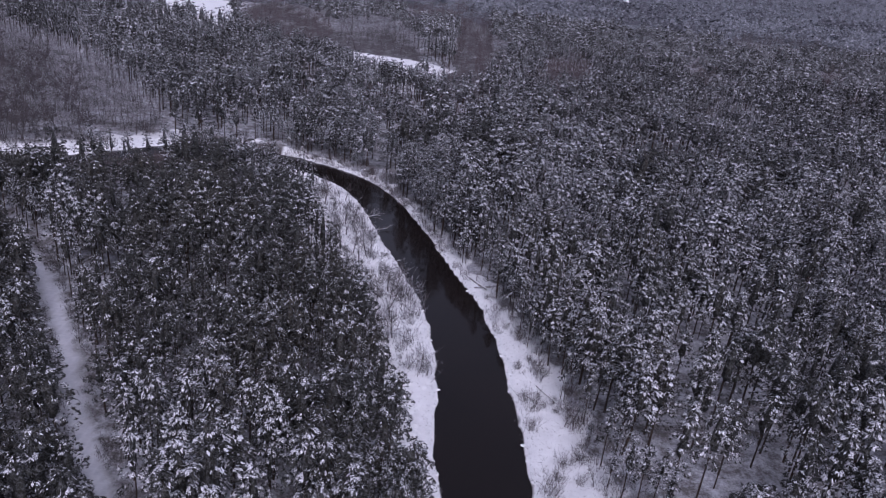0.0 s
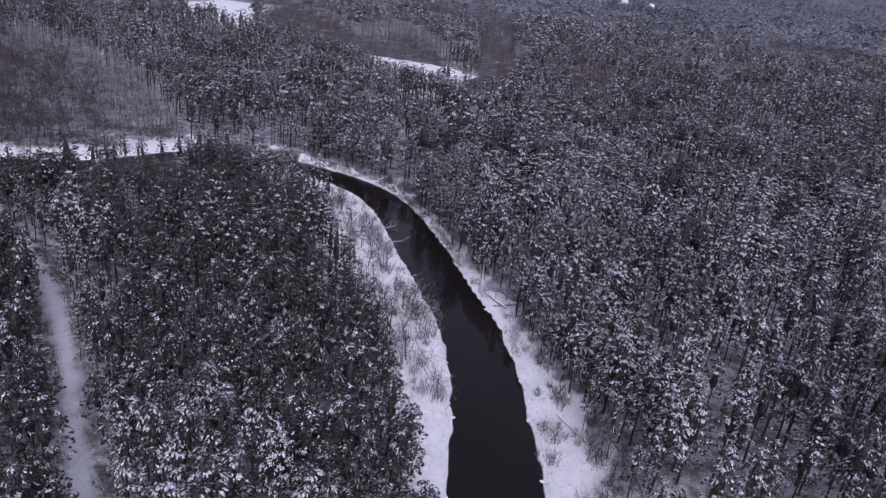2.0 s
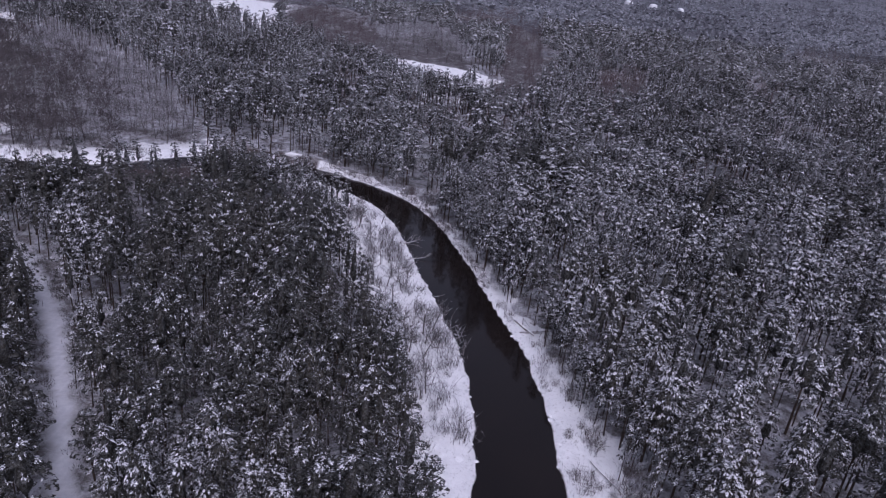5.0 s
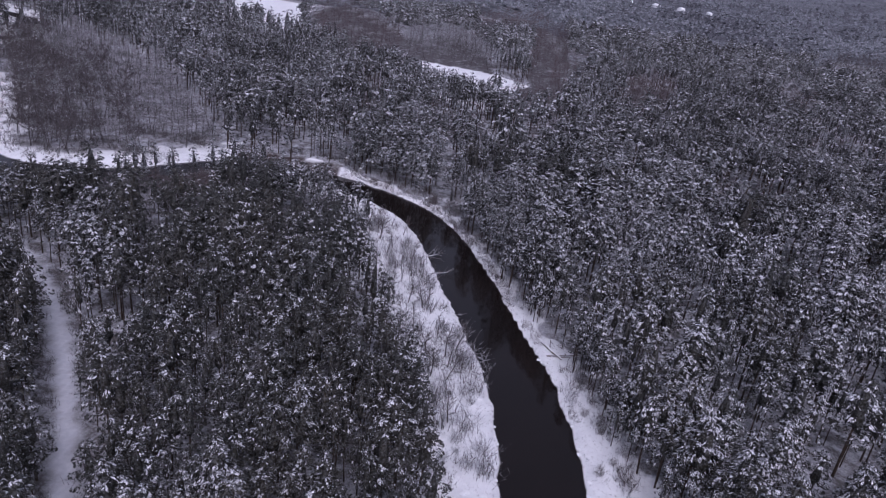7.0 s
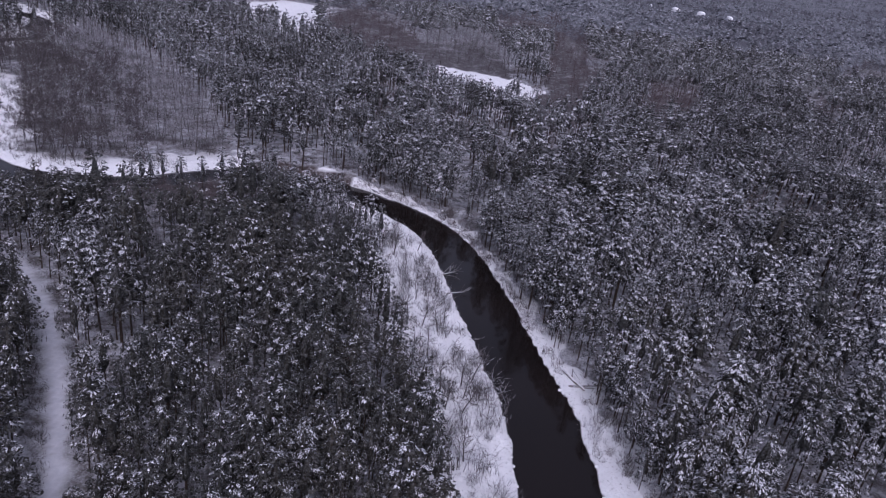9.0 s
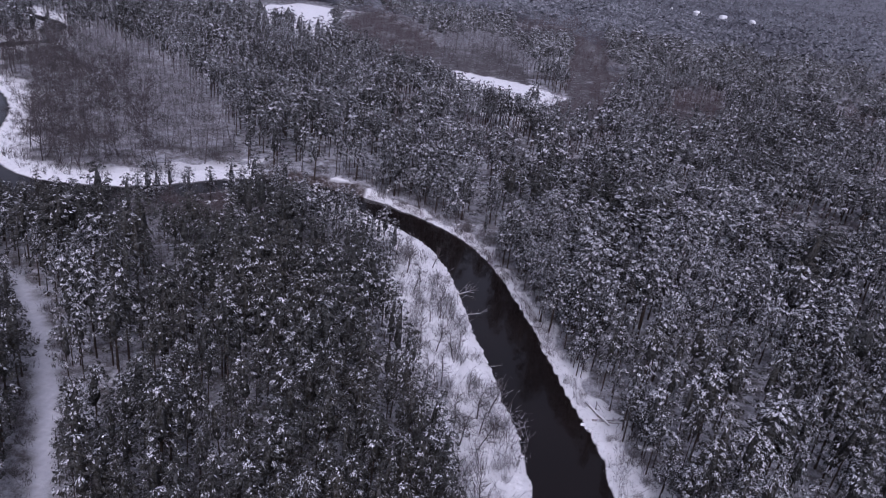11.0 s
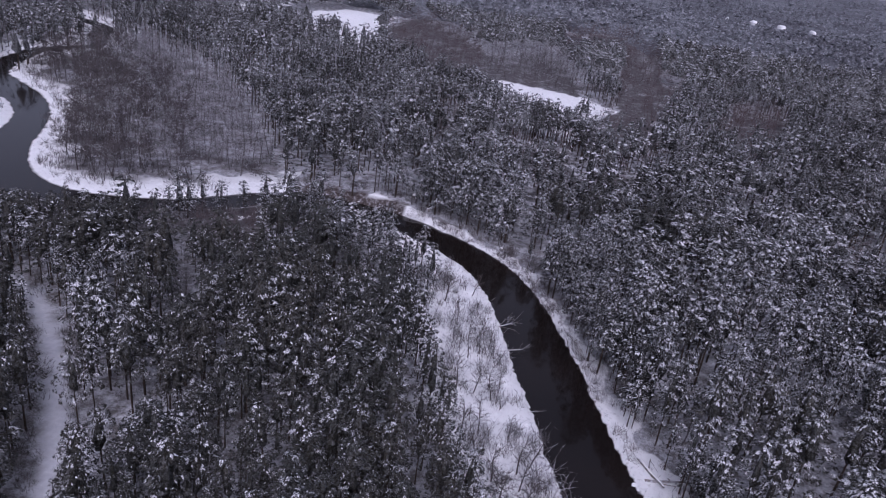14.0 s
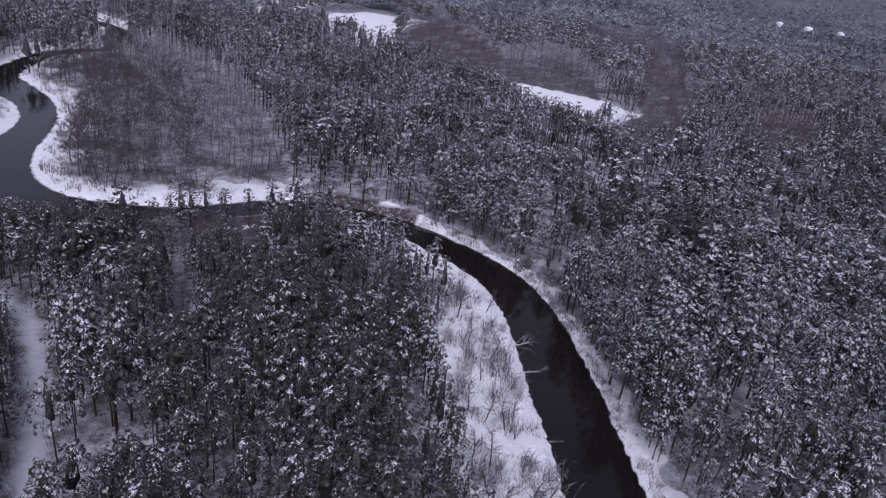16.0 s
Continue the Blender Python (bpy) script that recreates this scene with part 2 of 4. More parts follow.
def waves(points, size, seed, octaves=4):
    """Smooth noise, about -1 to 1, over the plan; size is its largest feature in metres."""
    rng = np.random.default_rng(seed)
    total, amp, norm = 0, 1.0, 0
    for k in range(octaves):
        for _ in range(4):
            a, ph = rng.uniform(0, 6.283, 2)
            f = 6.283 / size * 2**k * rng.uniform(0.7, 1.3)
            total = total + amp * np.sin((points[:, 0] * math.cos(a) + points[:, 1] * math.sin(a)) * f + ph)
        norm, amp = norm + amp * 1.6, amp * 0.55
    return total / norm


river_line = spline(RIVER, 4.0)
trail_line = spline(TRAIL, 5.0)


def river_gap(points):
    """Metres from the water's edge (negative in the river) and the side: +1 for the west and south bank."""
    d, at, side = line_distance(points, river_line)
    return d - np.interp(at, np.arange(len(river_line)), river_line[:, 2]) / 2, side


def terrain(points):
    gap, side = river_gap(points)
    gap = gap + 0.35 * waves(points, 7, 3, 3) * (np.abs(gap) < 8)
    x, y = points[:, 0], points[:, 1]
    cut = np.exp(-(((x + 79) / 21) ** 4)) * (y > 242) * (side < 0)
    rise = 0.55 + 2.0 * cut
    run = np.where((x < -128) | (y > 266), 2.4, 0.6 + 1.9 * cut)  # how far the bank slopes into the water
    z = np.where(gap < run - 0.1, np.clip((gap + 0.1) / run, -1.4, 1) * rise, rise + 1.3 * (1 - np.exp(-np.maximum(gap - run + 0.1, 0) / 12)))
    rough = np.clip(gap, 0, 3) / 3
    z = z + rough * (0.22 * waves(points, 9, 5, 4) + 0.5 * waves(points, 70, 6, 2))
    t, _, _ = line_distance(points, trail_line)
    z = z - 0.25 * np.exp(-((t / 2.0) ** 2))
    return np.where(gap > 1.2, np.maximum(z, 0.35 + 0.1 * waves(points, 5, 8, 2)), z)


# ---- building helpers ----
def mesh_of(name, verts, tris, materials, index=None, smooth=False):
    me = bpy.data.meshes.new(name)
    verts, tris = np.asarray(verts, np.float32), np.asarray(tris, np.int32)
    me.vertices.add(len(verts))
    me.vertices.foreach_set("co", verts.ravel())
    k = tris.shape[1]
    me.loops.add(tris.size)
    me.loops.foreach_set("vertex_index", tris.ravel())
    me.polygons.add(len(tris))
    me.polygons.foreach_set("loop_start", np.arange(0, tris.size, k, dtype=np.int32))
    for mat in materials:
        me.materials.append(mat)
    if index is not None:
        me.polygons.foreach_set("material_index", np.asarray(index, np.int32))
    if smooth:
        me.polygons.foreach_set("use_smooth", np.ones(len(tris), bool))
    me.update(calc_edges=True)
    return me


def part(name, data, parent, label=""):
    ob = new(name, data)
    ob.parent = parent
    return tagged(ob, label) if label else ob


class Heap:
    """Triangles gathered for one mesh, with a material index each."""

    def __init__(self):
        self.v, self.t, self.m, self.n = [], [], [], 0

    def add(self, verts, tris, m=0):
        self.v.append(np.asarray(verts, float))
        self.t.append(np.asarray(tris, int) + self.n)
        self.m.append(np.full(len(tris), m))
        self.n += len(verts)

    def arrays(self):
        return np.vstack(self.v), np.vstack(self.t), np.concatenate(self.m)

    def only(self, m):
        v, t, i = self.arrays()
        t = t[i == m]
        used, flat = np.unique(t, return_inverse=True)
        return v[used], flat.reshape(-1, 3)


def limb(heap, a, b, ra, rb, m, sides=3):
    """A tapered stick from a to b."""
    a, b = np.asarray(a, float), np.asarray(b, float)
    way = (b - a) / (np.linalg.norm(b - a) + 1e-9)
    u = np.cross(way, (0, 0, 1) if abs(way[2]) < 0.9 else (1, 0, 0))
    u /= np.linalg.norm(u)
    w = np.cross(way, u)
    ang = np.arange(sides) * 2 * math.pi / sides
    ring = np.cos(ang)[:, None] * u + np.sin(ang)[:, None] * w
    tris = []
    for i in range(sides):
        j = (i + 1) % sides
        tris += [(i, j, sides + j), (i, sides + j, sides + i)]
    heap.add(np.vstack([a + ring * ra, b + ring * rb]), tris, m)


def blade(heap, a, b, width, m, rng):
    """A thin twig: one long triangle."""
    a, b = np.asarray(a, float), np.asarray(b, float)
    side = np.cross(b - a, rng.normal(size=3))
    side *= width / 2 / (np.linalg.norm(side) + 1e-9)
    heap.add([a - side, a + side, b], [(0, 1, 2)], m)


# ---- trees ----
TRUNK_M, NEEDLE_M, SNOW_M, DUSTED_M = 0, 1, 2, 3
# lobes of a crown, and pads of snow, tufts of needles, their length and slimness on each lobe, from the finest trees to the farthest
LOBES, PADS, TUFTS = (40, 28, 17, 9, 3), (13, 8, 6, 4, 2), (11, 5, 3, 1, 1)
TUFT_LONG, TUFT_SLIM, LOBE_WIDE = (0.54, 0.58, 0.68, 0.95, 1.8), (0.44, 0.52, 0.60, 0.64, 0.7), (1.1, 1.15, 1.35, 1.7, 2.2)


def crown_width(u, dome):
    """Width of a pine's crown from its foot (0) to its tip (1); a large dome is round, a small one pointed."""
    return (1 - u**dome) ** 0.75 * (0.60 + 0.40 * min(1.0, u * 3.5))


def pine(seed, level, snow, skirt=0.0, slim=False):
    """A Scots pine 17 m tall: a bare trunk and a crown of rounded lobes, tufts of needles with pads of snow on their backs.
    Level 0 is the finest, slim leaves out its thicknesses; a skirt brings the crown lower."""
    rng, heap = np.random.default_rng(seed), Heap()
    tall = 17.0
    snow = min(0.97, snow * rng.uniform(0.6, 1.35))
    needles = DUSTED_M if level > 1 or level == 1 and snow > 0.25 else NEEDLE_M
    bend = rng.normal(0, 0.25, 2)
    stem = lambda h: np.array((bend[0] * math.sin(h / 6.0), bend[1] * math.sin(h / 7.0 + 1), h))
    if level < 3:
        cuts = (0, 0.3, 0.65, 0.97) if level == 0 and not slim else (0, 0.95)
        for lo, hi in zip(cuts[:-1], cuts[1:]):
            limb(heap, stem(tall * lo) - (0, 0, 0.3 if lo == 0 else 0), stem(tall * hi), 0.19 * (1 - lo * 0.85), 0.19 * (1 - hi * 0.85), TRUNK_M, 6 if level == 0 and not slim else 3)
    base = tall * (rng.uniform(0.28, 0.45) - skirt)
    reach = rng.uniform(2.0, 3.0)
    span, dome = tall - base, rng.uniform(1.05, 2.3)
    # the dim inside of the crown
    n = (7, 6, 5, 4, 4)[level]
    rings = []
    for u, wide in ((0.34, 0.36), (0.68, 0.33)) if level < 3 else ((0.3, 0.9),):
        ang = np.arange(n) * 6.283 / n + rng.uniform(-0.3, 0.3, n)
        rad = reach * crown_width(u, dome) * wide * rng.uniform(0.6, 1.25, n)
        rings.append(np.stack([np.cos(ang) * rad, np.sin(ang) * rad, np.full(n, base + span * u) + rng.normal(0, 0.45, n)], 1) + stem(base + span * u) * (1, 1, 0))
    body = [(n * k + i, n * k + (i + 1) % n, n * k + n + (i + 1) % n) for k in range(len(rings) - 1) for i in range(n)]
    body += [(n * k + i, n * k + n + (i + 1) % n, n * k + n + i) for k in range(len(rings) - 1) for i in range(n)]
    top = n * len(rings)
    body += [(top - n + i, top - n + (i + 1) % n, top) for i in range(n)] + [((i + 1) % n, i, top + 1) for i in range(n)] * (level < 3)
    heap.add(np.vstack(rings + [stem(tall * 0.95)[None], stem(base + span * 0.2)[None]]), body, needles)
    lobes = int((LOBES[level] - (8 if slim else 0)) * (1 + 1.2 * skirt))
    turn = rng.uniform(0, 6.28)
    for i in range(lobes):
        u = min(0.99, ((i + rng.uniform(0.1, 0.9)) / lobes) ** 0.85)
        turn += 2.4 + rng.normal(0, 0.35)
        out = np.array((math.cos(turn), math.sin(turn), 0))
        far = reach * crown_width(u, dome) * rng.uniform(0.62, 0.98)
        mid = stem(base + span * u) + out * far + np.array((0, 0, rng.normal(0, 0.25) - 0.12 * far))
        round_r = reach * rng.uniform(0.26, 0.40) * (1 - 0.35 * u) * LOBE_WIDE[level]
        laden = rng.random() < snow * (0.8 + 0.35 * u)
        if level == 0 and not slim and far > 0.5:
            limb(heap, stem(base + span * u - 0.35 * far), mid, 0.04, 0.015, TRUNK_M, 3)
        pads = int(rng.binomial(PADS[level], 0.92 if laden else 0.04 + 0.34 * snow))
        tufts = TUFTS[level] + (PADS[level] - pads) // (1 if level < 2 or snow < 0.2 else 3)
        k = pads + tufts
        up = np.where(np.arange(k) < pads, rng.uniform(0.15, 1.1, k), rng.uniform(-0.75, 0.55, k))
        away = np.outer(rng.uniform(0.1, 1.0, k), out) + rng.normal(0, 0.55, (k, 3)) * (1, 1, 0)
        away[:, 2] = up
        away /= np.linalg.norm(away, axis=1)[:, None] + 1e-9
        at = mid + away * round_r * np.array((1.0, 1.0, 0.55))
        along = away * (1, 1, 0) + out * 0.5 + rng.normal(0, 0.25, (k, 3)) - np.array((0, 0, 0.45))
        along -= away * (along * away).sum(1)[:, None] * 0.75
        along /= np.linalg.norm(along, axis=1)[:, None] + 1e-9
        cross = np.cross(away, along)
        cross /= np.linalg.norm(cross, axis=1)[:, None] + 1e-9
        length = TUFT_LONG[level] * rng.uniform(0.65, 1.3, k)[:, None]
        length[pads:] *= 1.0 if level == 0 else 1.2
        half = length * TUFT_SLIM[level] * rng.uniform(0.35, 0.6, k)[:, None]
        a, b = at - along * length * 0.45, at + along * length * 0.55
        for j in range(k):
            m = SNOW_M if j < pads else needles
            w, c = cross[j] * half[j], at[j] - away[j] * half[j] * 0.35
            if level == 0 and m == SNOW_M:
                heap.add([a[j], b[j], c + w, c - w], [(0, 1, 2), (0, 3, 1)], m)
            else:
                heap.add([a[j], b[j] + w * 0.9, b[j] * 0.8 + a[j] * 0.2 - w * 1.3], [(0, 1, 2)], m)
    return heap


def bare_tree(seed, level, tall=11.0, wide=2.4, dense=False):
    """A leafless alder or birch: a bent stem, rising limbs and a haze of fine twigs."""
    rng, heap = np.random.default_rng(seed), Heap()
    lean = rng.normal(0, 0.08, 2)
    stem = lambda h: np.array((lean[0] * h + 0.25 * math.sin(h * 0.7 + seed), lean[1] * h + 0.25 * math.cos(h * 0.6), h))
    n = 4 if level == 0 else 2
    for i in range(n):
        a, b = tall * i / n, tall * (i + 1) / n
        limb(heap, stem(a) - (0, 0, 0.3 if i == 0 else 0), stem(b), (0.13, 0.08)[level] * (1 - i / n) + 0.015, (0.13, 0.08)[level] * (1 - (i + 1) / n) + 0.012, 0, 5 if level == 0 else 3)
    for _ in range(34 if dense else (22, 13)[level]):
        h = tall * rng.uniform(0.25 if level == 0 else 0.3, 0.92)
        a = rng.uniform(0, 6.28)
        long = wide * rng.uniform(0.5, 1.1) * (1.1 - 0.6 * h / tall)
        end = stem(h) + np.array((math.cos(a) * long, math.sin(a) * long, long * rng.uniform(0.4, 1.0)))
        if level == 0:
            limb(heap, stem(h), end, 0.04, 0.012, 1, 3)
        else:
            blade(heap, stem(h), end, 0.07, 0, rng)
        for _ in range(15 if dense else (9, 7)[level]):
            s = stem(h) + (end - stem(h)) * rng.uniform(0.35, 1.0)
            e = s + rng.normal(0, 0.45, 3) * long * (0.5, 0.8)[level] + np.array((0, 0, long * 0.12))
            blade(heap, s, e, 0.07 if dense else (0.045, 0.075)[level], 1, rng)
    return heap


def shrub(seed, level):
    """A leafless, snow-dusted bush about 1.6 m tall."""
    rng, heap = np.random.default_rng(seed), Heap()
    for _ in range((58, 20)[level]):
        a, r = rng.uniform(0, 6.28), rng.uniform(0.1, 0.9) ** 1.3
        root = np.array((rng.normal(0, 0.28), rng.normal(0, 0.28), -0.1))
        high = rng.uniform(0.5, 1.4)
        mid = root + np.array((math.cos(a) * r * 0.4, math.sin(a) * r * 0.4, high * 0.6)) + rng.normal(0, 0.08, 3)
        end = mid + np.array((math.cos(a) * r * 0.6, math.sin(a) * r * 0.6, high * 0.5)) + rng.normal(0, 0.15, 3)
        if level == 0:
            blade(heap, root, mid, 0.032, 0, rng)
            blade(heap, mid, end, 0.024, 0, rng)
            for _ in range(3):
                s = root + (end - root) * rng.uniform(0.35, 0.95)
                blade(heap, s, s + rng.normal(0, 0.22, 3) + (0, 0, 0.12), 0.02, 1, rng)
        else:
            blade(heap, root, mid, 0.06, 0, rng)
            blade(heap, mid, end, 0.05, 1, rng)
    return heap


def strewn(templates, which, places, turns, scales, widths):
    """The templates' triangles, copied to all the places, as arrays for one mesh."""
    vs, ts, ms, n = [], [], [], 0
    for k, heap in enumerate(templates):
        pick = np.flatnonzero(which == k)
        if not len(pick):
            continue
        v, t, m = heap.arrays()
        c, s = np.cos(turns[pick])[:, None], np.sin(turns[pick])[:, None]
        w, h = (scales * widths)[pick][:, None], scales[pick][:, None]
        x, y, z = (v[:, 0] * c - v[:, 1] * s) * w, (v[:, 0] * s + v[:, 1] * c) * w, v[:, 2] * h
        out = np.stack([x + places[pick, :1], y + places[pick, 1:2], z + places[pick, 2:]], -1)
        vs.append(out.reshape(-1, 3))
        ts.append((t[None] + (n + np.arange(len(pick)) * len(v))[:, None, None]).reshape(-1, 3))
        ms.append(np.tile(m, len(pick)))
        n += len(v) * len(pick)
    return np.vstack(vs), np.vstack(ts), np.concatenate(ms)


def in_any(p, polygons):
    hit = np.zeros(len(p), bool)
    for poly in polygons:
        hit |= inside(p, poly)
    return hit


def hollows(p):
    """Small gaps in the eastern forest where only bare brush grows."""
    gap = (waves(p, 75, 27, 3) > 0.78) & (p[:, 1] > 250) & (p[:, 0] > -30)
    return gap & (p[:, 1] < 700) & ~in_any(p, FIELDS)


# ---- ground, water ----
def grown(start, step, factor, end):
    out = [start]
    while abs(out[-1]) < end:
        out.append(out[-1] + step)
        step *= factor
    return out[1:]


gx = np.array(sorted(grown(-300, -4, 1.2, 4800)) + list(np.arange(-300, -130, 3.4)) + list(np.arange(-130, 34, 1.3)) + [34] + grown(34, 2, 1.18, 4800))
gy = np.array(sorted(grown(70, -3, 1.2, 4800)) + list(np.arange(70, 264, 1.3)) + list(np.arange(264, 500, 3.0)) + [500] + grown(500, 5, 1.17, 4800))
grid = np.stack(np.meshgrid(gx, gy), -1).reshape(-1, 2)
nx, ny = len(gx), len(gy)
corner = (np.arange(ny - 1)[:, None] * nx + np.arange(nx - 1)).reshape(-1)
quads = np.stack([corner, corner + 1, corner + nx + 1, corner + nx], 1)
ground_z = terrain(grid)
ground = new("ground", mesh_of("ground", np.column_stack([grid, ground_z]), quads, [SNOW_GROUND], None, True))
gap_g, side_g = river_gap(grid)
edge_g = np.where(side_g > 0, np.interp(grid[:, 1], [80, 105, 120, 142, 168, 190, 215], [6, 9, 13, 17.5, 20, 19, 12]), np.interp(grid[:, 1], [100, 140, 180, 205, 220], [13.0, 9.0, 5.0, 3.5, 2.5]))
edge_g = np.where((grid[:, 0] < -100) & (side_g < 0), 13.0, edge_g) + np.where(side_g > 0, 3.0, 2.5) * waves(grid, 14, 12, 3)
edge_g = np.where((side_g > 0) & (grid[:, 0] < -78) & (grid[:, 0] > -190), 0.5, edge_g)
# where litter and the painted shade of the pines cover the snow
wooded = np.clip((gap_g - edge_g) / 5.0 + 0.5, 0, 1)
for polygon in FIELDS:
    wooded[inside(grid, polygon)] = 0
track_g, _, _ = line_distance(grid, trail_line)
bluff = (np.abs(grid[:, 0] + 80) < 18) & (grid[:, 1] > 245) & (side_g < 0) & (ground_z < 2.9) & (gap_g < 2.6)
# bare woods and hollows, whose floor is painted dark for brush and shade
thicket = (0.42 + 0.3 * waves(grid, 22, 42, 3)) * inside(grid, WOOD_LOOP) + 1.2 * in_any(grid, [WOOD_FAR, WOOD_BIRCH, WOOD_MID, WOOD_EAST] + WOOD_SMALL) + 0.6 * in_any(grid, [WOOD_NEAR, WOOD_LANE]) + 0.7 * inside(grid, WOOD_RIGHT)
thicket = thicket + 1.2 * hollows(grid)
thicket = np.clip(thicket * (1 + 0.5 * waves(grid, 25, 14, 3)), 0, 1) * (gap_g > 8)
# the same dark floor colour in a strip along the loop's southern bank
thicket = np.maximum(thicket, 0.9 * ((side_g > 0) & (grid[:, 0] > -190) & (grid[:, 0] < -78) & (gap_g > 0.8) & (gap_g < 16)))
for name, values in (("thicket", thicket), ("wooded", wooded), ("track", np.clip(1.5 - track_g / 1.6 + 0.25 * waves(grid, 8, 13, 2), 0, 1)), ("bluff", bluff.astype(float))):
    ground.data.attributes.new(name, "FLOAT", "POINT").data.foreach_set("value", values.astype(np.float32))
tagged(ground, "snow-covered forest floor and river banks with dead litter and painted tree shade", "ground", kind="structure")

wl = river_line
tangent = np.gradient(wl[:, :2], axis=0)
tangent /= np.linalg.norm(tangent, axis=1)[:, None]
normal = np.stack([-tangent[:, 1], tangent[:, 0]], 1)
over = (wl[:, 2] / 2 + 2.0)[:, None]
water_v = np.vstack([np.column_stack([wl[:, :2] + normal * over, np.zeros(len(wl))]), np.column_stack([wl[:, :2] - normal * over, np.zeros(len(wl))])])
k = np.arange(len(wl) - 1)
water = new("water", mesh_of("water", water_v, np.stack([k, k + len(wl), k + len(wl) + 1, k + 1], 1), [WATER]))
tagged(water, "dark brown, calm, unfrozen river water", "river", kind="structure")

# ---- where the trees stand ----
rng = np.random.default_rng(11)


def scatter(x0, x1, y0, y1, step):
    xs, ys = np.meshgrid(np.arange(x0, x1, step), np.arange(y0, y1, step))
    p = np.stack([xs.ravel(), ys.ravel()], 1)
    p[:, 0] += (np.arange(len(p)) // xs.shape[1] % 2) * step / 2
    return p + rng.uniform(-0.48, 0.48, p.shape) * step


def bearing(p):
    """Degrees to the left of north, seen from the flight."""
    return np.degrees(np.arctan2(-(p[:, 0] + 5), p[:, 1] - 10))


bands = [(-90, 60, 6.5), (60, 210, 3.85), (210, 330, 4.7), (330, 470, 5.0), (470, 720, 6.3), (720, 1100, 11.0), (1100, 1700, 21.0), (1700, 3200, 40.0)]
points, steps = [], []
for y0, y1, step in bands:
    wide = 200 if y0 < 0 else 1.35 * y1 + 60
    p = scatter(-wide, wide * 0.95, y0, y1, step)
    b = bearing(p)
    keep = ((b > np.where(p[:, 1] < 450, -42, -34)) & (b < 50)) | ((p[:, 1] < 110) & (np.abs(p[:, 0]) < 105))
    points.append(p[keep])
    steps.append(np.full(keep.sum(), step))
front_line = np.array([(-78.0, 402), (-62, 385), (-50, 372), (-36, 361), (-21, 356)])
p = scatter(-84, -16, 345, 405, 3.0)
points.append(p[line_distance(p, front_line)[0] < 6.5])
steps.append(np.full(len(points[-1]), 5.0))
points, steps = np.vstack(points), np.concatenate(steps)
gap, side = river_gap(points)
off_trail, _, _ = line_distance(points, trail_line)
x, y = points.T
west = side > 0
margin = np.where(west, np.interp(y, [60, 80, 90, 105, 120, 142, 168, 190, 204, 215], [4, 5, 6.5, 10, 13, 15.5, 18, 18.5, 14.5, 11]),
                  np.interp(y, [60, 85, 105, 120, 140, 170, 260], [18, 18, 13, 9, 5.5, 3.0, 1.6]))
margin = np.where(west & (x < -74), np.interp(x, [-200, -118, -108, -84, -72], [11, 10, 3, 4, 9]), margin)
margin = np.where((x < -100) & ~west, 9.0, margin)
margin = np.where(y > 300, 4.0, margin) + 1.4 * waves(points, 22, 21, 3)
clear = (gap > margin) & (off_trail > 3.0 + 0.8 * waves(points, 15, 22, 2))
fields = in_any(points, FIELDS)
for mx, my, wide_m, long_m in MEADOWS:
    fields |= (np.abs(x - mx * y / my) < wide_m + 7) & (y > my - 90) & (y < my + long_m + 10)
bare = in_any(points, BARE_WOODS)
thin = 0.7 * waves(points, 45, 23, 3) + 0.8 * waves(points, 13, 24, 2)
patchy_bare = hollows(points)
glade = np.exp(-(((x - 38) / 17) ** 2) - ((y - 97) / 17) ** 2) > rng.uniform(0.25, 1.3, len(points))
glade |= np.exp(-(((x + 71) / 7) ** 2) - ((y - 130) / 8) ** 2) > rng.uniform(0.2, 0.7, len(points))
is_pine = clear & ~glade & ~fields & ~bare & ~patchy_bare & (thin > np.where(west, -1.05, np.where(y < 330, -0.42, -0.58))) & (west | (y > 330) | (rng.random(len(points)) < np.where(y > 210, 0.9, 0.78)))

pines = points[is_pine]
pine_step = steps[is_pine]
nearness = np.hypot((pines[:, 0] + 15) * 0.6, pines[:, 1] - 118)
order = np.argsort(nearness)
in_view = (bearing(pines[order]) > -50) & (bearing(pines[order]) < 56) & (pines[order, 1] > 60)
order = np.concatenate([order[in_view], order[~in_view]])
pines, pine_step = pines[order], pine_step[order]
n_view = int(in_view.sum())
# stands with little snow on the crowns
px, py = pines.T
dark = 1.7 * np.exp(-(((px + 40) / 32) ** 2) - ((py - 150) / 46) ** 2) + 0.8 * np.exp(-(((px + 84 + (py - 172) * 0.6) / 7) ** 2) - ((py - 178) / 36) ** 2)
dark = dark + 0.9 * np.exp(-(((px + 14) / 10) ** 2) - ((py - 106) / 26) ** 2) + 0.25 * waves(pines, 30, 31, 3)
dark = dark + 0.5 * (px < np.interp(py, [54, 78, 103, 131, 158], [-28, -45, -62, -80, -106])) * (py < 160)
dark = dark + 0.6 * ((px < -92) & (py > 178) & (py < 300) & (side[is_pine][order] > 0))
dark = dark + 0.6 * np.clip(waves(pines, 95, 36, 3), 0, 1) * (py > 240) + 0.30 * (px > 50) + 0.95 * np.exp(-(((px + 104) / 34) ** 2) - ((py - 192) / 32) ** 2)
sparse_snow = dark > rng.uniform(0.35, 0.65, len(pines))
tall = 1.0 + 0.08 * waves(pines, 60, 32, 2) + 0.12 * waves(pines, 17, 33, 2) + rng.normal(0, 0.09, len(pines)) - 0.09 * np.clip((py - 200) / 80, 0, 1) - 0.10 * ((px < -15) & (py < 240))
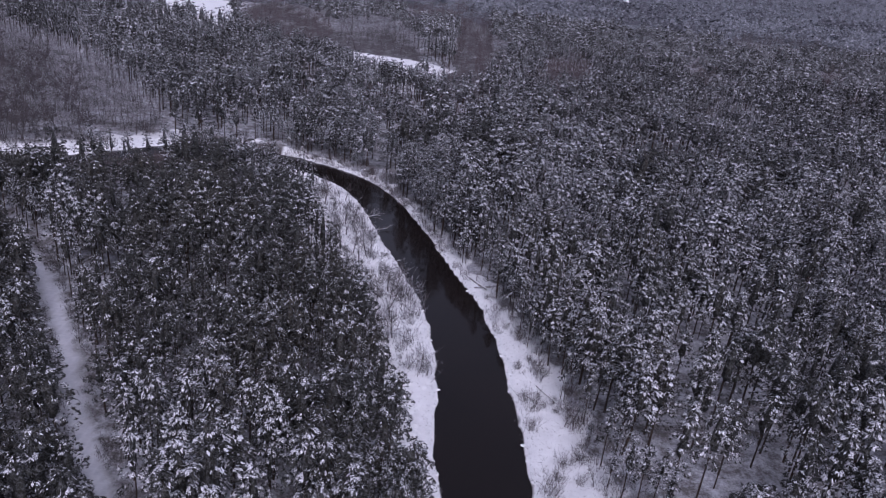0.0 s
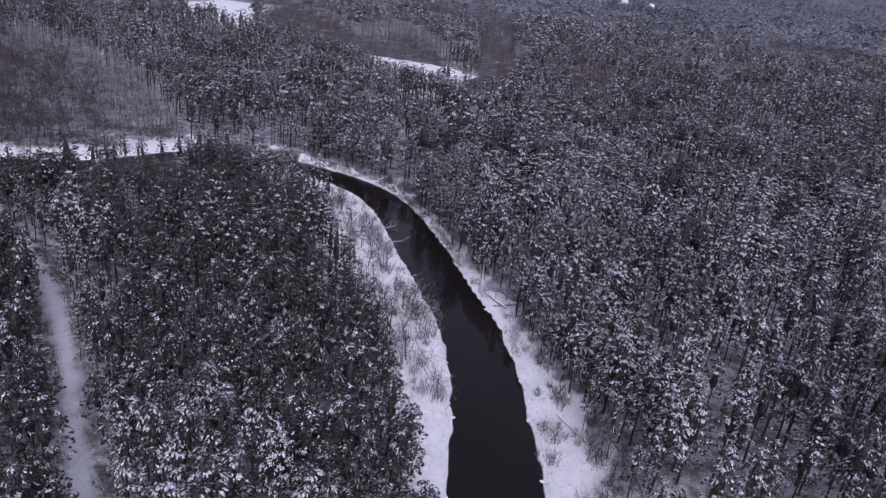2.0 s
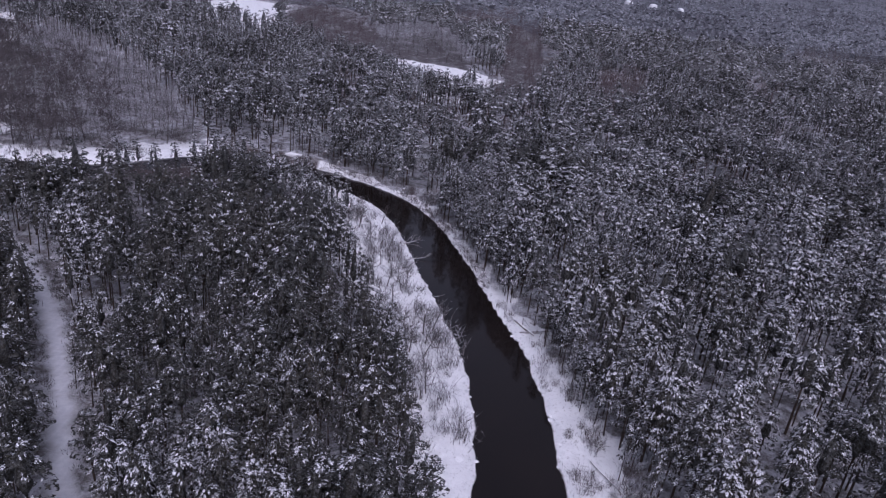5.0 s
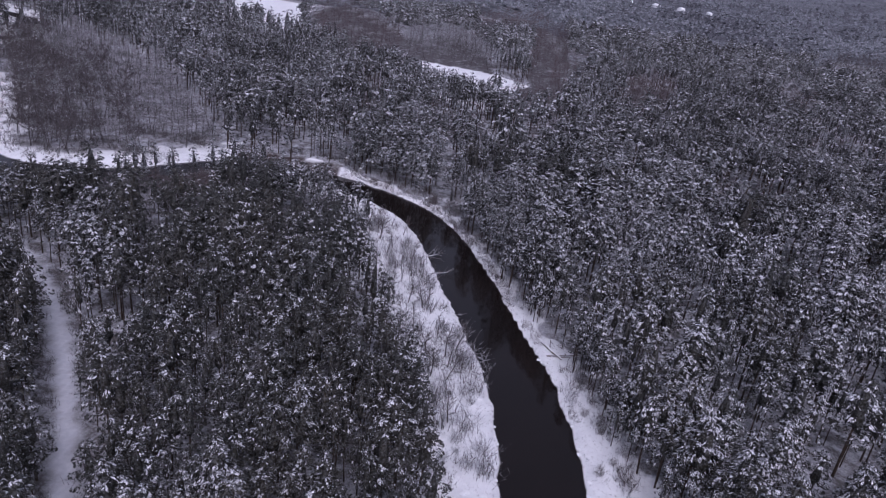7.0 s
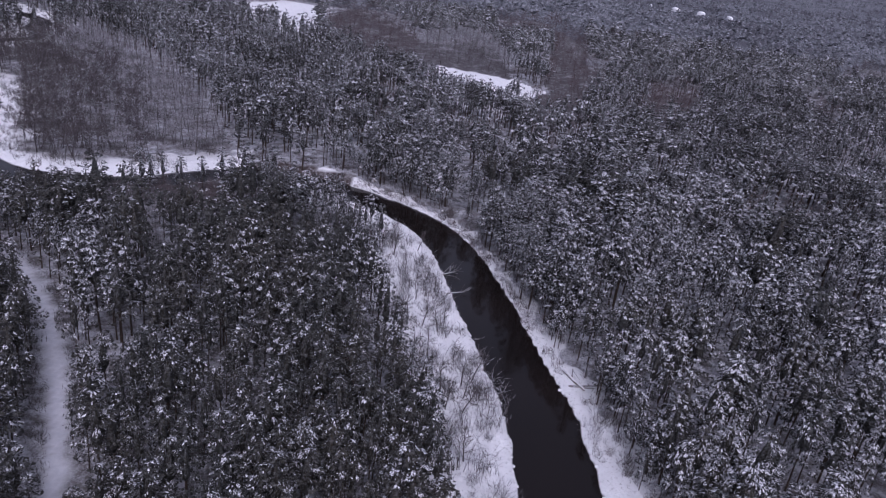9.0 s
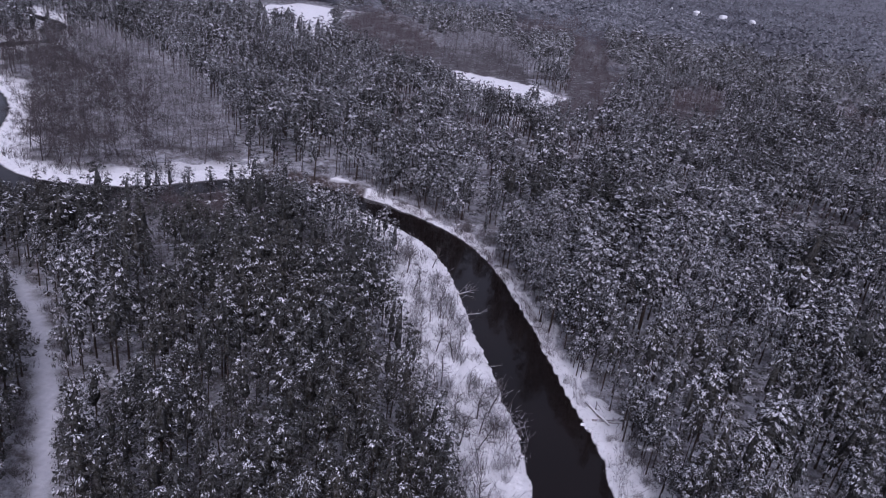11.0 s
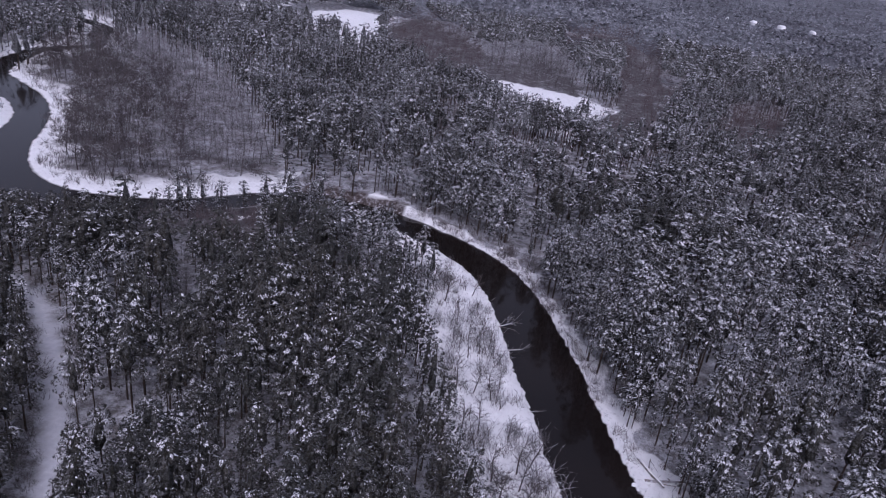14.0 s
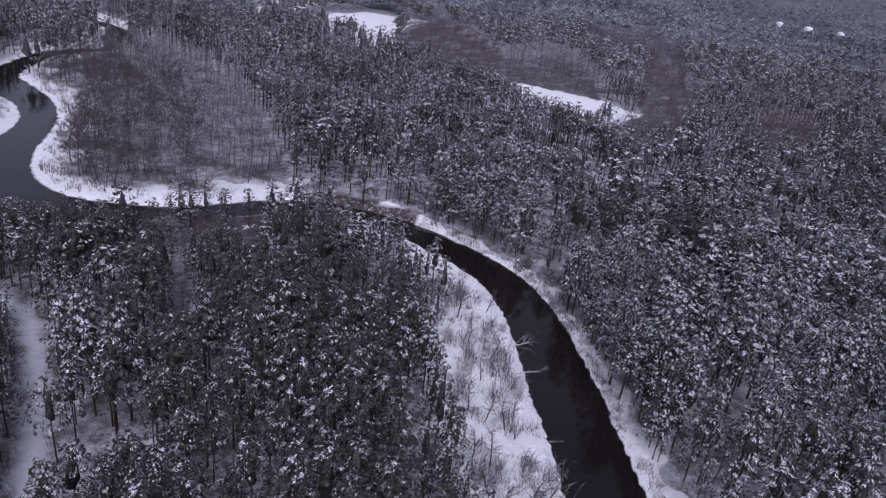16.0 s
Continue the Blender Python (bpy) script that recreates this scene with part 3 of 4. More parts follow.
tall = np.where((px < -112) & (py > 178) & (py < 300) & (side[is_pine][order] > 0), tall * 0.58, tall)
near_tip = (px < -48) & (px > -112) & (py > 212) & (side[is_pine][order] > 0)
tall = np.where(near_tip, tall * 0.74, np.where((py > 180) & (py < 250) & (px > -60) & (side[is_pine][order] > 0), tall * 0.75, tall))
by_thicket = (px > -103) & (px < -70) & (py > 176) & (py < 200)
tall = np.where(by_thicket, tall * 0.66, tall)
field_front = (px > -95) & (px < 5) & (py > 330) & (py < 402)
tall = np.where(field_front, np.clip(tall, 0.88, 1.0), tall)
far_tip = (px < -60) & (py > 165) & (py < 300) & (side[is_pine][order] > 0)
tall = np.clip(tall, 0.5, 1.2)
gap_p, margin_p = gap[is_pine][order], margin[is_pine][order]
skirted = (gap_p < margin_p + np.where(py > 205, 14, 5.5)) & (py > 128)
wide = np.clip(rng.normal(np.where(px < 0, 1.10, 1.18), 0.18), 0.7, 1.4) * (1 + 0.08 * np.clip((py - 200) / 80, 0, 1))
wide = np.where(far_tip, wide * 1.25, np.where((py > 225) & (py < 330), wide * 1.35, wide))
spin = rng.uniform(0, 6.283, len(pines))
lift = terrain(pines)
stand = np.column_stack([pines, lift])

# the nearest pines are things of their own
NEAR = 260
CLOSE = NEAR + 430
MIDDLE = int((nearness[order][:n_view] < 140).sum()) - CLOSE
FAR = int((pines[:n_view, 1] < 470).sum()) - MIDDLE - CLOSE


def pine_thing(seed, snow, label, skirt=0.0):
    heap = pine(seed, 0, snow, skirt)
    tree = new("pine_tree")
    trunk = part("trunk", mesh_of("pine_trunk", *heap.only(TRUNK_M), [BARK]), tree)
    crown = part("crown", mesh_of("pine_crown", *heap.only(NEEDLE_M), [NEEDLES]), tree)
    part("snow", mesh_of("pine_snow", *heap.only(SNOW_M), [SNOW]), crown, "fresh snow on the boughs")["kind"] = "stuff"
    return tagged(tree, label, "tree", "pines of the forest")


snowy_pines = [pine_thing(100 + i, 0.61, "tall Scots pine, its dark green boughs laden with snow") for i in range(6)]
dark_pines = [pine_thing(200 + i, 0.16, "tall dark green Scots pine with only patches of snow") for i in range(4)]
edge_pines = [pine_thing(250 + i, 0.58, "snowy Scots pine with low boughs at the forest edge", 0.16) for i in range(4)]
used = set()
for i in range(NEAR):
    kinds = edge_pines if skirted[i] else dark_pines if sparse_snow[i] else snowy_pines
    first = kinds[int(rng.integers(len(kinds)))]
    m = Matrix.LocRotScale(stand[i], Euler((rng.normal(0, 0.02), rng.normal(0, 0.02), spin[i])), (tall[i] * wide[i], tall[i] * wide[i], tall[i]))
    if first.name in used:
        copy_thing(first, m)
    else:
        first.matrix_basis = m
        used.add(first.name)
for spare in snowy_pines + dark_pines + edge_pines:
    if spare.name not in used:
        for o in (*spare.children_recursive, spare):
            bpy.data.objects.remove(o)


def forest(name, lo, hi, level, label, grow=1.0, snow=0.50, mats=(BARK, NEEDLES, SNOW, DUSTED), slim=False):
    many = [pine(300 + 20 * level + i, level, snow, 0.0, slim) for i in range(12)] + [pine(500 + 20 * level + i, level, snow * 0.26, 0.0, slim) for i in range(6)] + [pine(560 + 20 * level + i, level, snow * 0.9, 0.16, slim) for i in range(5)]
    n = hi - lo
    k = np.where(skirted[lo:hi], 18 + rng.integers(0, 5, n), np.where(sparse_snow[lo:hi], 12 + rng.integers(0, 6, n), rng.integers(0, 12, n)))
    spread = np.minimum(np.maximum(1.0, pine_step[lo:hi] / 4.4) ** 0.7, 1.55) * grow
    v, t, m = strewn(many, k, stand[lo:hi], spin[lo:hi], tall[lo:hi], wide[lo:hi] * spread)
    ob = new(name, mesh_of(name, v, t, mats, m))
    return tagged(ob, label, "forest", kind="stuff")


forest("pine_wood_near", NEAR, CLOSE, 0, "snow-laden pines standing close together by the river", 1.0, 0.58, slim=True)
forest("pine_wood", CLOSE, CLOSE + MIDDLE, 1, "dense snow-laden pine forest on both river banks")
forest("pine_wood_beyond", CLOSE + MIDDLE, CLOSE + MIDDLE + FAR, 2, "dense snow-dusted pine forest beyond the river bend", 1.05, 0.29)
at_720 = CLOSE + MIDDLE + FAR + int(((pines[:n_view, 1] >= 470) & (pines[:n_view, 1] < 720)).sum())
rest = np.argsort(pines[CLOSE + MIDDLE + FAR:, 1] + 5000 * (pines[CLOSE + MIDDLE + FAR:, 1] < 200), kind="stable") + CLOSE + MIDDLE + FAR
for values in (pines, pine_step, sparse_snow, skirted, tall, wide, spin, stand):
    values[CLOSE + MIDDLE + FAR:] = values[rest]
forest("distant_pine_wood", CLOSE + MIDDLE + FAR, at_720, 3, "distant snow-dusted pine forest behind the fields", 1.1, 0.34)
behind = int((pines[at_720:, 1] < 200).sum())
# the farthest crowns carry a haze-coloured grey in place of snow
forest("horizon_wood", at_720, len(pines) - behind, 4, "far pine forest reaching the horizon", 1.1, 0.8, (BARK, CANOPY, FAR_HAZE, CANOPY))
forest("pine_wood_behind", len(pines) - behind, len(pines), 2, "snow-dusted pine forest under the start of the flight", 1.0, 0.66)

# far off, only the roof of the forest shows
cx = np.array(sorted(grown(0, -28, 1.012, 3900)) + [0] + grown(0, 28, 1.012, 3900))
cy = np.array([690] + grown(690, 26, 1.012, 4300))
roof = np.stack(np.meshgrid(cx, cy), -1).reshape(-1, 2) + rng.uniform(-9, 9, (len(cx) * len(cy), 2))
roof_z = 9.0 + rng.normal(0, 2.0, len(roof)) - 9.0 * (roof[:, 1] < 715)
for polygon in FIELDS:
    around = np.min([np.hypot(*(roof - q).T) for q in polygon], 0) < 20
    roof_z[around | inside(roof, polygon) | in_any(roof, BARE_WOODS)] = -2
corner = (np.arange(len(cy) - 1)[:, None] * len(cx) + np.arange(len(cx) - 1)).reshape(-1)
canopy_ob = new("forest_canopy", mesh_of("forest_canopy", np.column_stack([roof, roof_z]), np.stack([corner, corner + 1, corner + len(cx) + 1, corner + len(cx)], 1), [CANOPY]))
tagged(canopy_ob, "far snow-specked forest canopy towards the horizon", "forest", kind="stuff")

# snowy meadows on far rises
for mx, my, wide_m, long_m in MEADOWS:
    ring_n, heap = 14, Heap()
    ang = np.arange(ring_n) * 6.283 / ring_n
    ragged = rng.uniform(0.6, 1.3, ring_n)
    for lo, hi, r0, r1 in ((-2.0, 12.0, 1.35, 1.0), (12.0, 13.2, 1.0, 0.6)):
        a0 = np.stack([mx + np.cos(ang) * wide_m * r0 * ragged, my + np.sin(ang) * long_m * r0, np.full(ring_n, lo)], 1)
        a1 = np.stack([mx + np.cos(ang) * wide_m * r1 * ragged, my + np.sin(ang) * long_m * r1, np.full(ring_n, hi)], 1)
        heap.add(np.vstack([a0, a1]), [t for i in range(ring_n) for t in ((i, (i + 1) % ring_n, ring_n + (i + 1) % ring_n), (i, ring_n + (i + 1) % ring_n, ring_n + i))], 0)
    top = np.vstack([a1, [[mx, my, 13.5]]])
    heap.add(top, [(i, (i + 1) % ring_n, ring_n) for i in range(ring_n)], 0)
    v, t, _ = heap.arrays()
    tagged(new("meadow_rise", mesh_of("meadow_rise", v, t, [OPEN_SNOW], None, True)), "far snow-covered meadow on a low rise", "hill", "far meadows")

# ---- bare broadleaved trees ----
p = scatter(-60, 330, 225, 700, 7.5)
stands = [p[hollows(p) & ~in_any(p, FIELDS) & (river_gap(p)[0] > 8)]]
for polygon, step in [(WOOD_LOOP, 2.8), (WOOD_NEAR, 2.2), (WOOD_LANE, 3.0), (WOOD_MID, 5.2), (WOOD_FAR, 5.4), (WOOD_BIRCH, 4.8), (WOOD_EAST, 3.8), (WOOD_RIGHT, 5.5)] + [(w, 3.8) for w in WOOD_SMALL]:
    lo, hi = np.min(polygon, 0), np.max(polygon, 0)
    p = scatter(lo[0], hi[0], lo[1], hi[1], step)
    stands.append(p[inside(p, polygon) & ~in_any(p, FIELDS) & (river_gap(p)[0] > 9 + 2.5 * waves(p, 18, 44, 2)) & (waves(p, 22, 42, 3) > -0.02)])
bares = np.vstack(stands)
bare_z = terrain(bares)
bare_kinds = [bare_tree(700 + i, 1, 10 + i % 3, 2.6 + 0.4 * (i % 2)) for i in range(8)]
red = ~in_any(bares, [WOOD_LOOP, WOOD_LANE, WOOD_RIGHT, WOOD_BIRCH])
loop_edge = np.array([(-240.0, 402), (-213, 379), (-175, 350), (-138, 303), (-100, 252)])
pale = ~red & ((line_distance(bares, loop_edge)[0] < 42 + 16 * waves(bares, 30, 43, 3)) | in_any(bares, [WOOD_BIRCH, WOOD_LANE]))
for name, pick, mats, label in (("alder_wood", ~red & ~pale, [TWIG, TWIG], "leafless grey alder and birch wood"),
                                ("frosted_wood", pale, [TWIG, PALE_TWIG], "leafless alder wood whitened with frost"),
                                ("willow_wood", red, [RED_TWIG, RED_TWIG], "leafless reddish-brown willow thicket")):
    n = int(pick.sum())
    v, t, m = strewn(bare_kinds, rng.integers(0, 8, n), np.column_stack([bares[pick], bare_z[pick]]), rng.uniform(0, 6.28, n),
                     np.clip(rng.normal(0.85, 0.3, n), 0.35, 1.5) * np.where(in_any(bares[pick], [WOOD_NEAR, WOOD_LANE]), 0.65, np.where(inside(bares[pick], WOOD_BIRCH), 1.35, 1.0)), rng.uniform(1.1, 1.9, n))
    tagged(new(name, mesh_of(name, v, t, mats, m)), label, "forest", kind="stuff")


# ---- brush, shrubs and young trees ----
def brush(name, places, kinds, mats, scale, label, category):
    n = len(places)
    z = terrain(places)
    v, t, m = strewn(kinds, rng.integers(0, len(kinds), n), np.column_stack([places, z]), rng.uniform(0, 6.28, n), np.clip(rng.normal(scale, scale * 0.3, n), scale * 0.4, scale * 1.8), rng.uniform(0.8, 1.4, n))
    return tagged(new(name, mesh_of(name, v, t, mats, m)), label, category, kind="stuff")


small_shrubs = [shrub(800 + i, 1) for i in range(8)]
p = scatter(-140, 60, 60, 262, 1.45)
g, s = river_gap(p)
tr, _, _ = line_distance(p, trail_line)
clump = waves(p, 11, 51, 3)
west_limit = np.interp(p[:, 1], [60, 90, 105, 120, 142, 168, 190, 204, 215], [6, 8, 11, 15, 18, 18, 20, 23, 26])
on_bank = np.where(s > 0, (g > 1.0) & (p[:, 1] < 228) & (g < west_limit) & (clump > np.interp(p[:, 1], [60, 130, 150, 200], [0.7, 0.6, 0.45, 0.35])) & (g > np.interp(p[:, 1], [60, 110, 135, 150], [6, 6, 8, 1.5])),
                   (g > np.interp(p[:, 1], [60, 110, 125, 140, 200], [11, 8, 2.5, 0.6, 0.2])) & (g < np.interp(p[:, 1], [60, 120, 140], [24, 14, 9])) & (clump > np.interp(p[:, 1], [150, 200, 215], [0.1, -0.1, -0.4])))
bank_p = p[on_bank & (p[:, 0] > -100) & ~((p[:, 0] < -58) & (s < 0) & (g < 4.5))]
dusty = waves(bank_p, 13, 52, 2) > 0.25
brush("frosted_brush", bank_p[dusty], small_shrubs, [FROST_TWIG, FROST_TWIG], 1.1, "frosted leafless brush on the river bank", "shrubs")
brush("brown_brush", bank_p[~dusty], small_shrubs, [TWIG, TWIG], 1.15, "grey-brown leafless brush on the river bank", "shrubs")
floor_p = p[(g > 9) & (tr > 2.6) & ~on_bank & (waves(p, 9, 53, 3) > 0.6) & (p[:, 1] < 175) & (np.abs(p[:, 0] + 25) < 75)]
brush("forest_brush", floor_p, small_shrubs, [TWIG, TWIG], 0.9, "leafless undergrowth on the forest floor", "shrubs")
q = scatter(-275, -95, 205, 420, 2.7)
q = q[(inside(q, WOOD_LOOP) & (waves(q, 22, 42, 3) > 0.1)) | in_any(q, [WOOD_NEAR, WOOD_LANE])]
iso = scatter(-250, -188, 225, 300, 2.4)
gi, si = river_gap(iso)
loop_bank = scatter(-270, -120, 212, 345, 2.6)
gl, sl = river_gap(loop_bank)
loop_bank = loop_bank[(sl < 0) & (gl > 2.5) & (gl < 10) & (waves(loop_bank, 12, 57, 3) > -0.2)]
iso = iso[(si > 0) & (gi > 3) & (gi < 16) & (waves(iso, 9, 55, 3) > -0.1)]
q = np.vstack([q, iso, loop_bank])
brush("thicket", q, small_shrubs, [TWIG, TWIG], 1.5, "frosted grey undergrowth below bare alders", "shrubs")


# twigs and saplings along the track
p = scatter(-125, -30, 64, 172, 1.3)
tr, _, _ = line_distance(p, trail_line)
p = p[(tr > 1.5) & (tr < 4.2) & (waves(p, 7, 56, 3) > -0.1)]
brush("track_brush", p, small_shrubs, [TWIG, TWIG], 1.0, "leafless saplings and brush beside the forest track", "shrubs")

# young pines with low boughs at the edge of the forest
p = scatter(-75, 45, 84, 262, 3.0)
g, s = river_gap(p)
p = p[(s < 0) & (g > np.interp(p[:, 1], [80, 120, 140, 190], [13, 8, 4.5, 3])) & (g < np.interp(p[:, 1], [80, 120, 140], [20, 14, 9.5])) & (waves(p, 12, 54, 3) > np.interp(p[:, 1], [130, 190], [-0.05, -0.35]))]
brush("young_pines", p, [pine(620 + i, 1, 0.6) for i in range(6)], [BARK, NEEDLES, SNOW, DUSTED], 0.56, "young snowy pines at the edge of the forest", "trees")

# ---- bare trees and bushes of the banks, one by one ----
def bare_thing(seed, tall, wide, label, dense=False, twigs=TWIG):
    heap = bare_tree(seed, 0, tall, wide, dense)
    tree = new("bare_tree")
    part("trunk", mesh_of("bare_trunk", *heap.only(0), [twigs]), tree)
    part("crown", mesh_of("bare_crown", *heap.only(1), [twigs]), tree, "leafless crown of fine twigs")["kind"] = "stuff"
    return tagged(tree, label, "tree", "bare trees on the river banks")


def set_out(things, places, sizes, lean=0.06):
    """Stands copies of the things at the places, each first one included."""
    z = terrain(np.array(places, float))
    for i, ((px, py), pz, size) in enumerate(zip(places, z, sizes)):
        first, again = things[i % len(things)], i >= len(things)
        m = Matrix.LocRotScale((px, py, pz), Euler((rng.normal(0, lean), rng.normal(0, lean), rng.uniform(0, 6.28))), (size, size, size))
        if again:
            copy_thing(first, m)
        else:
            first.matrix_basis = m


def bank_spots(count, sign, y0, y1, lo, hi, seed):
    """Random places on one bank between two distances from the water."""
    r, out = np.random.default_rng(seed), []
    while len(out) < count:
        q = np.stack([r.uniform(-70, 45, 400), r.uniform(y0, y1, 400)], 1)
        g, s = river_gap(q)
        for spot in q[(s == sign) & (g > lo) & (g < hi)]:
            if all(math.dist(spot, o) > 2.2 for o in out):
                out.append(tuple(spot))
    return out[:count]


west_trees = [bare_thing(900 + i, 6.5, 2.2, "leafless alder, grey twigs dusted with snow, on the snowy bank") for i in range(5)]
spots = bank_spots(34, 1, 128, 214, 3.5, 17, 61)
set_out(west_trees, spots, np.random.default_rng(62).uniform(0.55, 1.25, len(spots)), 0.12)
wide_trees = [bare_thing(910 + i, 7.5, 3.6, "spreading leafless alder with several limbs on the snowy bank", True) for i in range(2)]
set_out(wide_trees, [(-13.5, 143.1), (-10.4, 143.4)], [1.0, 0.9], 0.15)
east_trees = [bare_thing(920 + i, 9.0, 1.6, "slender leafless birch at the edge of the pine forest") for i in range(4)]
spots = bank_spots(30, -1, 84, 235, 5.5, 15, 63)
set_out(east_trees, spots, np.random.default_rng(64).uniform(0.5, 1.1, len(spots)), 0.10)


old_trees = [bare_thing(930 + i, 10.0, 4.2, "old leafless alder with a wide dark crown in the river loop", True, OLD_TWIG) for i in range(4)]
q = np.stack([rng.uniform(-265, -105, 900), rng.uniform(215, 410, 900)], 1)
q = q[inside(q, WOOD_LOOP) & (river_gap(q)[0] > 10) & (line_distance(q, loop_edge)[0] > 26)]
picked = []
for spot in q:
    if all(math.dist(spot, o) > 6.0 for o in picked) and len(picked) < 100:
        picked.append(tuple(spot))
set_out(old_trees, picked, np.random.default_rng(72).uniform(0.8, 1.45, len(picked)), 0.08)


def shrub_thing(seed, mats, label):
    heap = shrub(seed, 0)
    v, t, m = heap.arrays()
    bush = new("bush", mesh_of("bush", v, t, mats, m))
    return tagged(bush, label, "shrub", "bushes on the river banks")


frosted = [shrub_thing(940 + i, [TWIG, FROST_TWIG], "leafless bush with frosted twigs on the snowy bank") for i in range(5)]
spots = bank_spots(60, 1, 118, 214, 2.0, 15, 65)
set_out(frosted, spots, np.random.default_rng(66).uniform(0.8, 2.3, len(spots)))
brown = [shrub_thing(950 + i, [RED_TWIG, TWIG], "dark brown leafless bush beside the river") for i in range(4)]
spots = bank_spots(60, -1, 86, 236, 2.0, 12, 67)
set_out(brown, spots, np.random.default_rng(68).uniform(0.6, 1.9, len(spots)))
tufts = [shrub_thing(960 + i, [DEAD_WOOD, TWIG], "tuft of dead grass poking through the snow") for i in range(3)]
spots = bank_spots(26, -1, 84, 124, 2.0, 11, 69) + bank_spots(10, 1, 100, 140, 1.5, 8, 70)
set_out(tufts, spots, np.random.default_rng(71).uniform(0.2, 0.45, len(spots)))


p = scatter(-60, 40, 80, 215, 1.5)
g, s = river_gap(p)
p = p[(g > 1.2) & (g < np.where(s > 0, np.interp(p[:, 1], [80, 120, 142, 215], [5, 11, 15, 10]), np.interp(p[:, 1], [80, 120, 150], [11, 8, 5]))) & (rng.random(len(p)) < 0.3)]
brush("bank_grass", p, small_shrubs, [DEAD_WOOD, TWIG], 0.24, "tips of dead grass poking through the snow of the banks", "grass")

# ---- fallen trees and driftwood ----
def fallen(a, b, radius, forks, snow, label, seed, name="fallen_tree"):
    """A trunk lying from a to b, with broken branches and snow along its top."""
    r = np.random.default_rng(seed)
    a, b = np.array(a, float), np.array(b, float)
    thing = new(name)
    thing.location = a
    way = b - a
    wood, boughs, cover = Heap(), Heap(), Heap()
    cuts = np.linspace(0, 1, 5)
    axis = [way * c + np.array((*r.normal(0, radius * 0.5, 2), 0)) * (0 < c < 1) for c in cuts]
    for p0, p1, c0, c1 in zip(axis[:-1], axis[1:], cuts[:-1], cuts[1:]):
        limb(wood, p0, p1, radius * (1 - 0.65 * c0), radius * (1 - 0.65 * c1), 0, 7)
        limb(cover, p0 + (0, 0, radius * 0.62), p1 + (0, 0, radius * 0.5), radius * (0.78 - 0.5 * c0), radius * (0.78 - 0.5 * c1), 0, 5)
    long = np.linalg.norm(way)
    for _ in range(forks):
        s = r.uniform(0.35, 0.95)
        root = way * s
        end = root + way * r.uniform(0.1, 0.35) + r.normal(0, 0.16, 3) * long + np.array((0, 0, 0.1 * long))
        limb(boughs, root, end, radius * 0.4, radius * 0.12, 0, 4)
        for _ in range(3):
            q = root + (end - root) * r.uniform(0.4, 1)
            limb(boughs, q, q + r.normal(0, 0.09, 3) * long + way * 0.08, radius * 0.16, radius * 0.06, 0, 3)
    part("trunk", mesh_of("fallen_trunk", *wood.only(0), [DEAD_WOOD]), thing)
    if forks:
        part("limb_tangle", mesh_of("fallen_branches", *boughs.only(0), [DEAD_WOOD]), thing)["kind"] = "stuff"
    if snow:
        part("snow", mesh_of("fallen_snow", *cover.only(0), [OPEN_SNOW]), thing, "fresh snow along the trunk")
    return tagged(thing, label, "fallen tree")


fallen((-27.5, 192.5, 0.9), (-20.5, 200.5, 0.45), 0.16, 9, True, "snowy dead tree fallen from the bank into the river", 71)
fallen((-21.5, 187.0, 0.8), (-16.6, 190.6, 0.35), 0.13, 8, True, "snowy dead branch hanging over the dark water", 72)
fallen((7.6, 164.0, 0.55), (11.6, 157.4, 1.1), 0.42, 2, True, "thick snow-covered trunk lying across the bank", 73)
fallen((8.6, 158.6, 0.5), (16.5, 160.4, 1.3), 0.26, 3, False, "dark bare trunk lying under the pines", 74)
fallen((13.2, 140.0, 0.5), (17.6, 141.2, 1.0), 0.16, 2, True, "thin snowy trunk lying on the bank", 75)
fallen((16.6, 141.0, 0.9), (22.2, 131.6, 1.2), 0.18, 4, True, "snow-dusted fallen trunk along the forest edge", 76)
fallen((-13.2, 169.0, 0.5), (-10.6, 170.4, 0.25), 0.07, 6, True, "small snowy branch reaching over the water", 77)
fallen((21.0, 118.5, 0.9), (27.5, 108.0, 1.3), 0.15, 5, True, "snow-dusted fallen birch in the bank brush", 78)
fallen((-50.0, 249.5, 0.7), (-57.0, 252.5, 1.1), 0.22, 5, True, "snowy fallen trunk at the foot of the far bank", 79)
fallen((-30.5, 236.5, 0.6), (-36.5, 243.0, 1.0), 0.18, 4, True, "snowy fallen trunk beside the river", 80)
fallen((-118.0, 229.0, 0.9), (-127.0, 233.0, 1.6), 0.2, 5, True, "snowy fallen alder on the far bank", 81)


